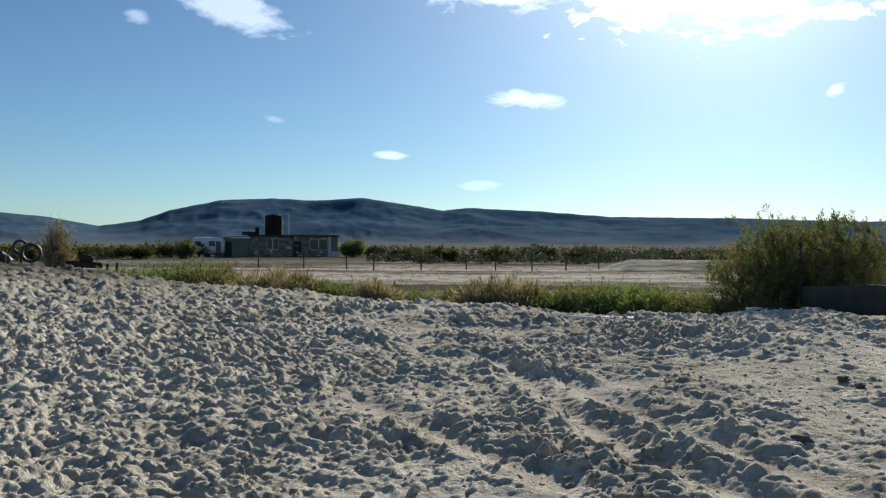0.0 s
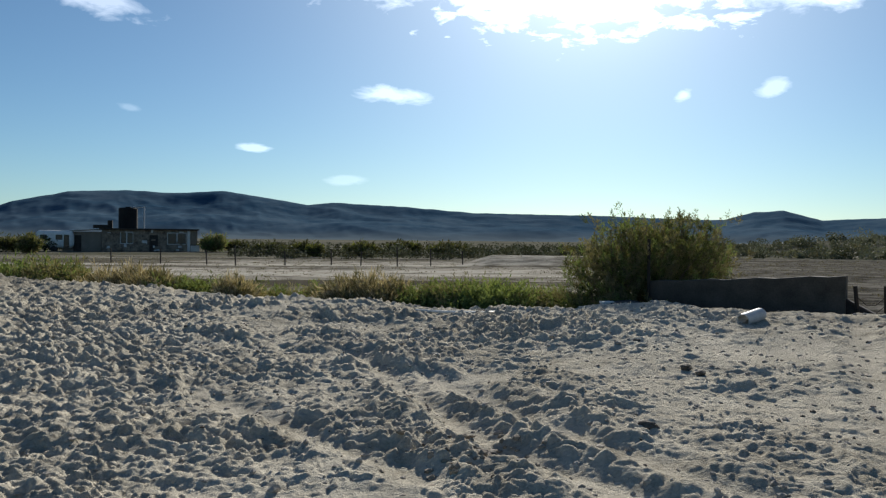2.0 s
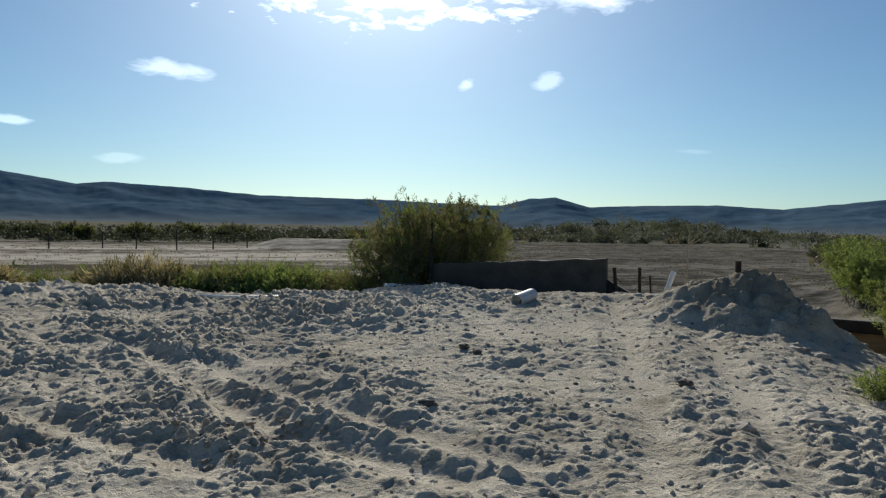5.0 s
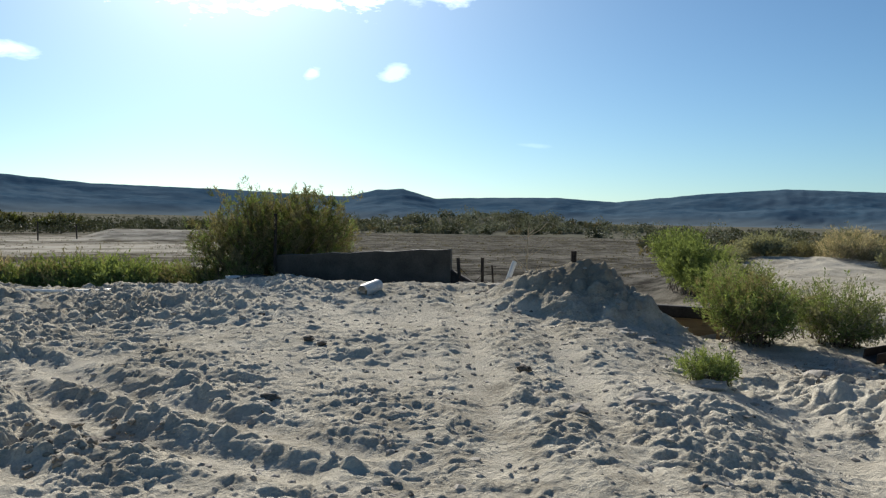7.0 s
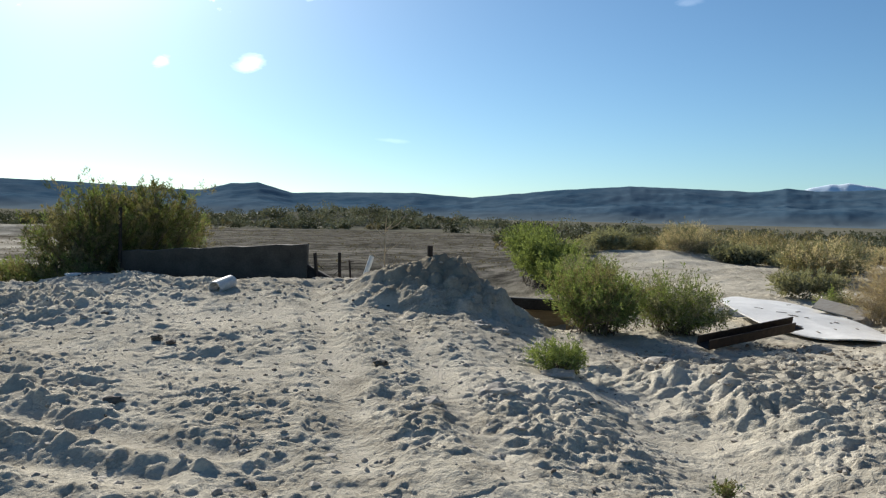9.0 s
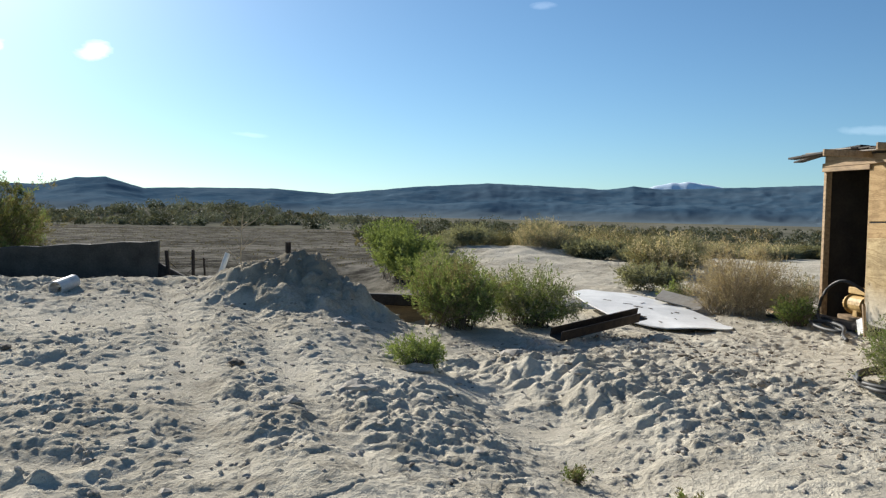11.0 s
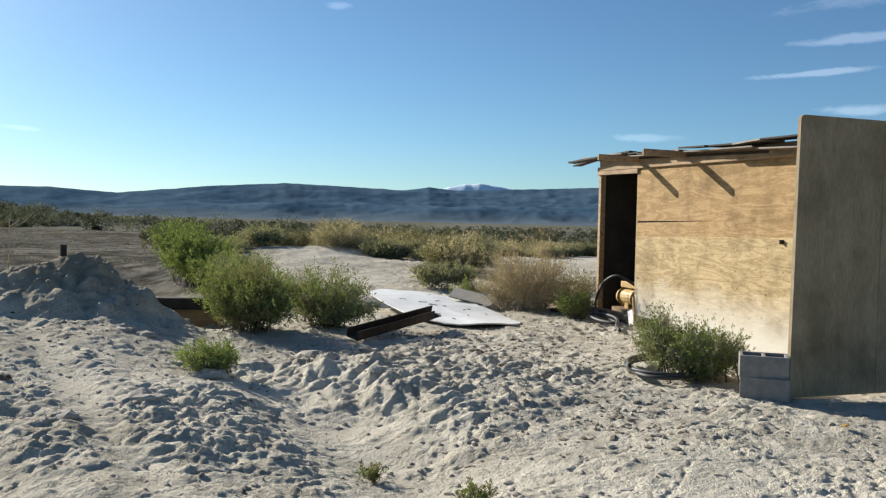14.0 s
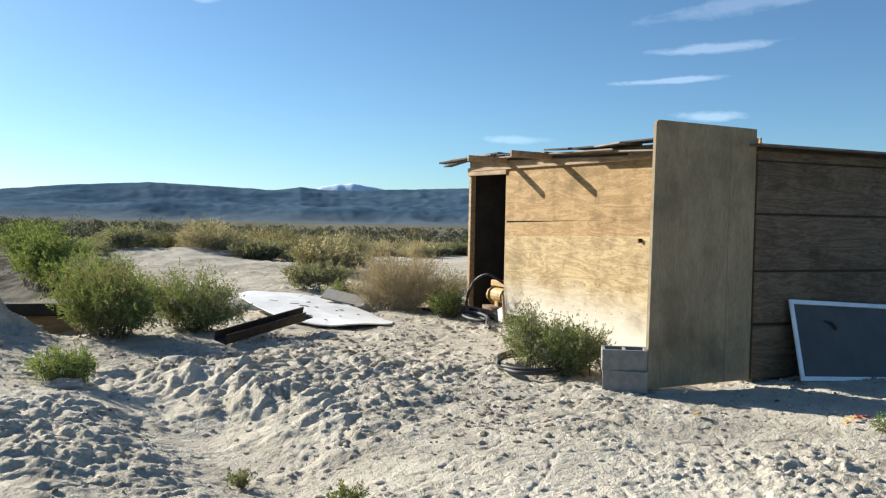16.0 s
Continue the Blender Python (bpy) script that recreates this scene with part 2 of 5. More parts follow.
def tube(bm, pts, radii, seg=10, cap=True):
    """A tube along points with a radius at each."""
    rings = []
    for i, p in enumerate(pts):
        a, b = pts[max(i - 1, 0)], pts[min(i + 1, len(pts) - 1)]
        d = (Vector(b) - Vector(a)).normalized()
        s = d.orthogonal().normalized()
        if abs(d.z) < 0.9:
            s = d.cross(Vector((0, 0, 1))).normalized()
        q = d.cross(s)
        r = radii[i] if isinstance(radii, (list, tuple)) else radii
        rings.append([bm.verts.new(Vector(p) + r * (math.cos(2 * math.pi * k / seg) * s + math.sin(2 * math.pi * k / seg) * q)) for k in range(seg)])
    for a, b in zip(rings, rings[1:]):
        for k in range(seg):
            bm.faces.new((a[k], a[(k + 1) % seg], b[(k + 1) % seg], b[k]))
    if cap:
        bm.faces.new(rings[0][::-1])
        bm.faces.new(rings[-1])
    return rings


# ---- the lie of the land ----
def lattice(ix, iy, seed):
    h = (ix.astype(np.int64) * 374761393 + iy.astype(np.int64) * 668265263 + seed * 974711) & 0xFFFFFFFF
    h = ((h ^ (h >> 13)) * 1274126177) & 0xFFFFFFFF
    h = ((h ^ (h >> 16)) * 2246822519) & 0xFFFFFFFF
    return (h ^ (h >> 15)) & 0xFFFFFF


def pnoise(x, y, seed=0):
    """Gradient noise, about -0.7 to 0.7."""
    x0, y0 = np.floor(x), np.floor(y)
    fx, fy = x - x0, y - y0
    u, v = fx * fx * fx * (fx * (fx * 6 - 15) + 10), fy * fy * fy * (fy * (fy * 6 - 15) + 10)
    out = []
    for dx in (0, 1):
        for dy in (0, 1):
            a = lattice(x0 + dx, y0 + dy, seed) / 16777216.0 * 2 * np.pi
            out.append(np.cos(a) * (fx - dx) + np.sin(a) * (fy - dy))
    return (out[0] * (1 - v) + out[1] * v) * (1 - u) + (out[2] * (1 - v) + out[3] * v) * u


def cells(x, y, seed=0):
    """Distance to the nearest and second nearest of scattered points, and a value of the nearest cell."""
    x0, y0 = np.floor(x), np.floor(y)
    d1, d2, val = np.full(x.shape, 9.0), np.full(x.shape, 9.0), np.zeros(x.shape)
    for dx in (-1, 0, 1):
        for dy in (-1, 0, 1):
            h = lattice(x0 + dx, y0 + dy, seed)
            d = np.hypot(x0 + dx + (h & 0xFFF) / 4096.0 - x, y0 + dy + (h >> 12) / 4096.0 - y)
            near = d < d1
            d2 = np.where(near, d1, np.minimum(d2, d))
            val = np.where(near, ((h * 7919) & 0xFFF) / 4096.0, val)
            d1 = np.where(near, d, d1)
    return d1, d2, val


def smooth(a, b, x):
    t = np.clip((x - a) / (b - a), 0, 1)
    return t * t * (3 - 2 * t)


# the bank's crest: heading, distance, height seen from the eye (degrees)
CREST = np.array([(60, 30, -0.6), (35, 25, -1.05), (28, 22, -1.36), (21.7, 20, -2.02), (17.5, 18.5, -2.79), (11, 16.5, -3.36), (3.3, 14.6, -4.02),
                  (-4.5, 13.6, -4.45), (-11, 12.9, -4.88), (-15, 12.6, -4.8), (-20, 12.4, -4.12), (-23.5, 12.3, -3.92), (-29, 12.1, -4.22),
                  (-35, 12.0, -4.27), (-40, 12.0, -4.1), (-46, 12.0, -4.6), (-52, 12.5, -6.0), (-60, 14, -5.9), (-120, 14, -5.9)])
def lie(x, y):
    """The smooth height of the ground, for arrays of plan points."""
    x, y = np.asarray(x, float), np.asarray(y, float)
    r, az = np.hypot(x, y), np.degrees(np.arctan2(-x, y))
    o = CREST[::-1]
    dist = np.interp(az, o[:, 0], o[:, 1])
    top = EYE + dist * np.tan(np.radians(np.interp(az, o[:, 0], o[:, 2])))
    bank = smooth(-56, -47, az) * smooth(75, 50, az)
    flat = -0.35 - 0.02 * np.sin(x * 0.11) * np.cos(y * 0.13)
    rise = np.clip((r - 4.0) / (dist - 4.0), 0, 1) ** 1.25
    over = np.clip((r - dist) / 4.5, 0, 1)
    ditch = top + (-0.62 - top) * (over * over * (3 - 2 * over))
    ditch = ditch + (flat + 0.62) * smooth(5, 16, r - dist)
    level = top + (flat - top) * smooth(0, 45, r - dist)
    z = np.where(r < dist, top * rise, ditch * bank + level * (1 - bank)) * smooth(110, 80, az)
    mx, my = at(MOUND[0], MOUND[1])
    d = np.hypot(x - mx, y - my)
    d = d + 0.22 * pnoise(x * 1.6, y * 1.6, 41) + 0.08 * pnoise(x * 4.5, y * 4.5, 42)
    z = z + MOUND[2] * np.clip(1 - (np.clip(d, 0, 1.3) / 1.3) ** 1.15, 0, 1)
    rx, ry = at(27.0, -58.6)
    z = z + (0.62 + 0.25 * pnoise(x * 0.4, y * 0.4, 71) + 0.10 * pnoise(x * 1.3, y * 1.3, 72)) * np.exp(-(((x - rx) ** 2 + (y - ry) ** 2) / 30.0))      # a sandy rise behind the bushes
    z = z + 2.6 * np.exp(-(((az + 37) / 9) ** 2)) * np.exp(-(((r - 150) / 24) ** 2))      # a low hummock on the plain
    z = z + 0.75 * smooth(-10, -13, az) * smooth(-24, -21, az) * np.exp(-(((r - 62) / 3.0) ** 2))      # an earth bank across the flat
    for d0, a0, w, dep in HOLLOWS:
        hx, hy = at(d0, a0)
        z = z - dep * np.exp(-((x - hx) ** 2 + (y - hy) ** 2) / (w * w))
    return z


# distance, heading, width, depth: the pit by the mound, the sandy runnel, the hollow behind the white sheet
HOLLOWS = ((11.6, -49.6, 0.55, 0.55), (7.4, -57.5, 0.55, 0.14), (6.6, -60.5, 0.6, 0.14), (5.8, -63.5, 0.6, 0.14), (5.0, -66.0, 0.7, 0.12),
           (8.2, -55.2, 0.5, 0.12), (15.6, -65.0, 0.8, 0.5), (4.6, -47.0, 0.5, -0.06), (7.2, -52.5, 0.6, -0.10), (8.0, -60.5, 0.7, -0.12))


# wheel ruts (from, to, depth) and patches of eroded lumps (distance, heading, width, strength)
RUTS = (((9.5, -3.5), (5.7, -13.7), 0.035), ((5.7, -13.7), (4.9, -25.0), 0.035), ((8.4, -8.0), (6.2, -18.0), 0.03), ((6.2, -18.0), (5.2, -29.0), 0.03),
        ((7.4, 5.5), (5.2, -8.0), 0.022), ((11.5, -35.5), (5.0, -39.0), 0.018), ((10.5, -40.5), (4.8, -49.0), 0.014))
ROUGH = ((10.7, -44.0, 1.0, 0.75), (10.6, -47.0, 0.7, 0.6), (8.0, -57.8, 0.7, 0.7), (7.3, -61.5, 0.6, 0.55), (6.6, -52.5, 0.5, 0.55), (9.3, -66.0, 1.2, 0.45), (8.0, -71.0, 1.3, 0.4), (5.7, -50.0, 0.6, 0.5), (6.6, -68.0, 0.9, 0.4))


def ground_z(x, y):
    return float(lie(np.array([x]), np.array([y]))[0])


def clods(x, y, k, seed, share, tall):
    """Rounded lumps of crust, k to the metre, standing on a share of the ground."""
    d, _, v = cells(x * k, y * k, seed)
    size = 0.34 + 0.34 * v / share
    return tall / k * np.sqrt(np.clip(1 - (d / size) ** 2, 0, 1)) * (v < share)


def relief(x, y, r, az):
    """Clods, trampled prints and ruts on the crust."""
    wx = x + 0.09 * pnoise(x * 2.3, y * 2.3, 11) + 0.035 * pnoise(x * 8.1, y * 8.1, 13) + 0.014 * pnoise(x * 23, y * 23, 15)
    wy = y + 0.09 * pnoise(x * 2.3, y * 2.3, 12) + 0.035 * pnoise(x * 8.1, y * 8.1, 14) + 0.014 * pnoise(x * 23, y * 23, 16)
    broad = pnoise(x * 0.7, y * 0.7, 31)
    # where the crust is broken up, and where it lies washed smooth
    broken = np.clip(0.66 + 1.3 * pnoise(x * 0.55 + 5, y * 0.55, 33) + 0.7 * pnoise(x * 1.5, y * 1.5, 34), 0.12, 1.25)
    broken = np.maximum(broken, 1.1 * smooth(-2, 14, az)) * (1 - 0.42 * smooth(-12, -38, az)) + 0.7 * np.exp(-((np.hypot(x - at(11, -43.5)[0], y - at(11, -43.5)[1]) / 1.0) ** 2))
    broken = broken * (1 + 0.6 * smooth(6.5, 10.5, r) * smooth(-32, -20, az))
    bill = lambda k, seed: np.abs(pnoise(wx * k, wy * k, seed)) * 2
    lump = 0.022 * bill(1.7, 1) + 0.020 * bill(3.7, 2)
    ridge = 0.010 * (1 - bill(2.4, 4)) + 0.020 * (1 - bill(5.6, 5)) + 0.012 * (1 - bill(12.0, 6))
    knobs = clods(wx, wy, 3.4, 101, 0.34, 0.09) + clods(wx + 3.1, wy, 6.6, 103, 0.5, 0.17) + clods(wx, wy + 1.7, 13.5, 105, 0.55, 0.34)
    grit = 0.008 * pnoise(x * 14, y * 14, 51) + 0.008 * pnoise(x * 31, y * 31, 52)
    pit, _, pv = cells(wx * 3.0 + 9.0, wy * 3.0 + 4.0, 21)
    prints = smooth(0.42, 0.14, pit) * (pv > 0.62)
    _, d2, _ = c = cells(wx * 1.6, wy * 1.6, 121)
    crack = smooth(0.045, 0.0, d2 - c[0]) * smooth(0.75, 0.45, broken)
    z = (lump + ridge + knobs * 0.9 + grit - 0.04 * prints) * broken + 0.008 * pnoise(x * 18, y * 18, 54) - 0.011 * crack + 0.045 * broad
    for (da, aa), (db, ab), dep in RUTS:
        (ax, ay), (bx, by) = at(da, aa), at(db, ab)
        t = np.clip(((x - ax) * (bx - ax) + (y - ay) * (by - ay)) / ((bx - ax) ** 2 + (by - ay) ** 2), 0, 1)
        d = np.hypot(x - ax - t * (bx - ax), y - ay - t * (by - ay)) + 0.06 * pnoise(x * 2.5, y * 2.5, 77)
        worn = np.exp(-((d / 0.16) ** 2))
        z = z * (1 - 0.75 * worn) - dep * worn + dep * np.exp(-(((d - 0.30) / 0.10) ** 2)) * (0.3 + 0.9 * bill(5.0, 78))
    for da, aa, wd, k in ROUGH:
        ax, ay = at(da, aa)
        near = np.exp(-((x - ax) ** 2 + (y - ay) ** 2) / (wd * wd))
        z = z + near * k * (0.13 * bill(2.1, 81) + 0.09 * bill(4.4, 82) + 0.04 * bill(9.0, 83) - 0.05)
    calm = 0 * x
    for d0, a0, wd, dep in HOLLOWS[1:5]:
        hx, hy = at(d0, a0)
        calm = np.maximum(calm, np.exp(-((x - hx) ** 2 + (y - hy) ** 2) / (wd * wd * 0.7)))
    z = z * (1 - 0.85 * calm)
    seen = smooth(-114, -109, az) * smooth(39, 34, az) * smooth(1.0, 1.8, r)
    return (z - 0.045) * (0.15 + 0.85 * seen) * smooth(45, 16, r) * smooth(0.6, 1.2, r) + 0.03 * pnoise(x * 0.9, y * 0.9, 61) * smooth(0.5, 3, r) * smooth(200, 60, r)


def build_ground():
    az = np.concatenate([np.linspace(-180, -115, 70, endpoint=False), np.linspace(-115, 40, 1200, endpoint=False), np.linspace(40, 180, 150, endpoint=False)])
    r = np.concatenate([[0.3, 0.6, 0.8], np.geomspace(1.0, 3.95, 70), np.geomspace(4.0, 15.5, 500), np.geomspace(15.6, 36, 200), np.geomspace(36.5, 120, 50), np.geomspace(125, 4600, 40)])
    A, R = np.meshgrid(np.radians(az), r)
    X, Y = -np.sin(A) * R, np.cos(A) * R
    Z = lie(X, Y) + relief(X, Y, R, np.degrees(A))
    nr, na = X.shape
    co = np.stack([X, Y, Z], -1).reshape(-1, 3)
    co = np.concatenate([co, [[0, 0, 0.0]]])
    i, j = np.meshgrid(np.arange(nr - 1), np.arange(na), indexing="ij")
    k = (j + 1) % na
    quads = np.stack([i * na + j, (i + 1) * na + j, (i + 1) * na + k, i * na + k], -1).reshape(-1, 4)[:, ::-1]
    hub = len(co) - 1
    tris = np.stack([np.arange(na), (np.arange(na) + 1) % na, np.full(na, hub)], -1)[:, ::-1]
    me = bpy.data.meshes.new("ground")
    me.vertices.add(len(co))
    me.vertices.foreach_set("co", co.ravel())
    loops = np.concatenate([quads.ravel(), tris.ravel()])
    me.loops.add(len(loops))
    me.loops.foreach_set("vertex_index", loops.astype(np.int32))
    starts = np.concatenate([np.arange(len(quads)) * 4, len(quads) * 4 + np.arange(na) * 3])
    me.polygons.add(len(starts))
    me.polygons.foreach_set("loop_start", starts.astype(np.int32))
    me.polygons.foreach_set("use_smooth", np.ones(len(starts), bool))
    me.update(calc_edges=True)
    me.validate()
    if me.polygons[10].normal.z < 0:
        me.flip_normals()
    me.materials.append(M_GROUND)
    return tagged(new("ground", me), "pale alkali crust trampled into clods, dry flats beyond", "ground", kind="structure")


ground = build_ground()


# ---- distant ranges ----
RIDGE = np.array([(60, 1.4), (40, 1.7), (28, 1.8), (25.6, 1.6), (22.5, 1.05), (20, 1.45), (18.2, 2.14), (15, 2.86), (11.7, 3.03), (8.7, 2.92), (5.6, 3.15),
                  (2.1, 2.64), (0, 2.3), (-1.6, 2.5), (-6.4, 2.28), (-11.4, 1.89), (-19.5, 1.77), (-26.7, 1.5), (-27.9, 1.51), (-29.7, 2.01), (-31.5, 2.1),
                  (-33.7, 1.48), (-37.2, 1.61), (-41.9, 1.69), (-46, 1.45), (-51.9, 2.09), (-56.7, 2.42), (-60.5, 2.3), (-64.8, 2.13), (-66.4, 2.39), (-68.3, 2.19),
                  (-77.6, 2.55), (-100, 2.6), (-120, 2.2)])
SNOW = np.array([(-66, 1.5), (-67.0, 2.1), (-67.8, 2.42), (-68.3, 2.52), (-68.9, 2.67), (-69.4, 2.63), (-69.9, 2.74), (-70.5, 2.64), (-71.1, 2.55), (-72.0, 2.40), (-73.0, 2.25), (-75, 1.9)])


def build_range(name, prof, near, far, label, mat, seed, a0, a1, gully=1.0):
    az = np.linspace(a0, a1, int(abs(a1 - a0) * 9))
    t = np.linspace(0, 1.25, 70)
    A, T = np.meshgrid(np.radians(az), t)
    R = near + (far - near) * T
    o = prof[np.argsort(prof[:, 0])]
    el = np.interp(np.degrees(A), o[:, 0], o[:, 1]) + 0.05 * pnoise(np.degrees(A) * 1.1, T * 0 + seed, seed)
    top = EYE + far * np.tan(np.radians(el))
    X, Y = -np.sin(A) * R, np.cos(A) * R
    spur = 0 * X
    for k, wave in enumerate((520.0, 250.0, 120.0, 60.0)):
        wx, wy = X + 0.35 * wave * pnoise(X / wave, Y / wave, seed + 20 + k), Y + 0.35 * wave * pnoise(X / wave, Y / wave, seed + 30 + k)
        spur = spur + np.abs(pnoise(wx / wave, wy / wave, seed + k)) * 1.5 * 0.6 ** k
    fan = np.clip(T, 0, 1)
    shape = np.where(T < 1, 0.16 * fan + 0.34 * smooth(0.30, 0.62, fan + 0.10 * pnoise(X / 400, Y / 400, seed + 9)) + 0.50 * smooth(0.62, 1.02, fan), 1 - 2.2 * (T - 1))
    Z = -3 + (top + 3) * shape
    Z = Z - gully * (top * 0.12) * (spur - 0.35) * smooth(0.12, 0.5, fan) * smooth(1.0, 0.86, fan) * (T < 1)
    nr, na = X.shape
    verts = np.stack([X, Y, Z], -1).reshape(-1, 3).tolist()
    i, j = np.meshgrid(np.arange(nr - 1), np.arange(na - 1), indexing="ij")
    quads = np.stack([i * na + j, i * na + j + 1, (i + 1) * na + j + 1, (i + 1) * na + j], -1).reshape(-1, 4).tolist()
    me = bpy.data.meshes.new(name)
    me.from_pydata(verts, [], quads)
    me.polygons.foreach_set("use_smooth", np.ones(len(quads), bool))
    me.update()
    if me.polygons[0].normal.z < 0:
        me.flip_normals()
    me.materials.append(mat)
    return tagged(new(name, me), label, "mountains", kind="structure")


build_range("backdrop_range", RIDGE, 2200, 3600, "desert mountains along the horizon in haze-blue tones", M_RANGE, 3, 60, -120)
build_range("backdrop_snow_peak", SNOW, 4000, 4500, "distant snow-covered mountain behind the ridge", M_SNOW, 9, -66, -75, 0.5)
# ---- plants ----
def leaf_material(name, dark, light, through_light=0.3):
    m, g, b = material(name)
    out = m.node_tree.nodes["Material Output"]
    r = g.node("ShaderNodeNewGeometry").outputs["Random Per Island"]
    o = g.node("ShaderNodeObjectInfo").outputs["Random"]
    f = g.math("ADD", g.math("MULTIPLY", r, 0.7), g.math("MULTIPLY", o, 0.3))
    col = g.mix(f, dark, light)
    g.link(col, b.inputs["Base Color"])
    b.inputs["Roughness"].default_value = 0.7
    b.inputs["Specular IOR Level"].default_value = 0.08
    tr = g.node("ShaderNodeBsdfTranslucent")
    g.link(g.mix(1.0, col, (1.25, 1.2, 0.7), "MULTIPLY"), tr.inputs["Color"])
    mx = g.node("ShaderNodeMixShader")
    mx.inputs[0].default_value = through_light
    g.link(b.outputs[0], mx.inputs[1])
    g.link(tr.outputs[0], mx.inputs[2])
    g.link(mx.outputs[0], out.inputs["Surface"])
    return m


M_GREEN = leaf_material("greasewood_leaf", (0.065, 0.10, 0.034), (0.31, 0.37, 0.14))
M_OLIVE = leaf_material("tamarisk_leaf", (0.042, 0.056, 0.02), (0.19, 0.205, 0.075))
M_GOLD = leaf_material("yellowing_leaf", (0.12, 0.112, 0.06), (0.30, 0.27, 0.155))
M_SAGE = leaf_material("sage_leaf", (0.13, 0.138, 0.09), (0.36, 0.355, 0.245))
M_DARKSAGE = leaf_material("dark_scrub_leaf", (0.03, 0.034, 0.018), (0.105, 0.10, 0.058))
M_DRY = leaf_material("dry_grass", (0.33, 0.27, 0.18), (0.66, 0.57, 0.42), 0.3)
M_FARSAGE = leaf_material("far_sage", (0.12, 0.125, 0.082), (0.20, 0.20, 0.135), 0.1)
M_FARDARK = leaf_material("far_dark_scrub", (0.055, 0.06, 0.036), (0.10, 0.104, 0.064), 0.1)
M_FARPALE = leaf_material("far_pale_sage", (0.17, 0.178, 0.12), (0.28, 0.275, 0.19), 0.1)
M_FARDRY = leaf_material("far_dry_brush", (0.10, 0.088, 0.055), (0.24, 0.205, 0.135), 0.2)
M_STEM = rough_material("twig_bark", (0.07, 0.05, 0.035), (0.2, 0.155, 0.11), 10, 0.9, 60, 0.2, 0.002)
M_DRYSTEM = rough_material("dry_twig", (0.25, 0.2, 0.13), (0.48, 0.4, 0.29), 10, 0.9, 60, 0.2, 0.002)


def raw_mesh(name, verts, faces, mat, smooth_faces=False):
    me = bpy.data.meshes.new(name)
    me.from_pydata(verts.tolist(), [], faces.tolist())
    if smooth_faces:
        me.polygons.foreach_set("use_smooth", np.ones(len(faces), bool))
    me.update()
    me.materials.append(mat)
    return me


def leaves(rng, at_points, along, size, slim=0.4, wild=0.8):
    """Small folded leaf blades at points, roughly along the given directions."""
    n = len(at_points)
    d = along + rng.normal(0, wild, (n, 3))
    d /= np.linalg.norm(d, axis=1, keepdims=True) + 1e-9
    s = np.cross(d, rng.normal(0, 1, (n, 3)))
    s /= np.linalg.norm(s, axis=1, keepdims=True) + 1e-9
    up = np.cross(s, d)
    L = 1.15 * size * rng.uniform(0.6, 1.4, (n, 1))
    a = at_points
    left, right, tip = a + d * L * 0.5 + s * L * slim * 0.5 + up * L * 0.08, a + d * L * 0.5 - s * L * slim * 0.5 + up * L * 0.08, a + d * L
    verts = np.stack([a, right, tip, left], 1).reshape(-1, 3)
    i = np.arange(n)[:, None] * 4
    return verts, np.concatenate([i + [[0, 1, 2]], i + [[0, 2, 3]]], 1).reshape(-1, 3)


def twigs(rng, lumps, count, base):
    """Curved twigs from the base into lumps (x, y, z, rx, ry, rz, weight)."""
    w = np.array([l[6] for l in lumps], float)
    pick = rng.choice(len(lumps), count, p=w / w.sum())
    c = np.array([l[:3] for l in lumps])[pick]
    rad = np.array([l[3:6] for l in lumps])[pick]
    v = rng.normal(0, 1, (count, 3))
    v[:, 2] = np.abs(v[:, 2]) * 0.9 - 0.35
    v /= np.linalg.norm(v, axis=1, keepdims=True)
    reach = rng.uniform(0.45, 1.0, (count, 1)) ** 0.5 * (1 + 0.16 * rng.normal(0, 1, (count, 1)).clip(-1, 2))
    tip = c + v * rad * reach
    foot = np.stack([c[:, 0] * 0.72 + rng.normal(0, base, count), c[:, 1] * 0.72 + rng.normal(0, base, count), np.zeros(count)], 1)
    tip[:, 2] = np.maximum(tip[:, 2], 0.04)
    mid = (foot + tip) * 0.5 + np.stack([0 * tip[:, 0], 0 * tip[:, 0], 0.12 * np.linalg.norm(tip - foot, axis=1)], 1) + rng.normal(0, 0.03, (count, 3))
    return foot, mid, tip


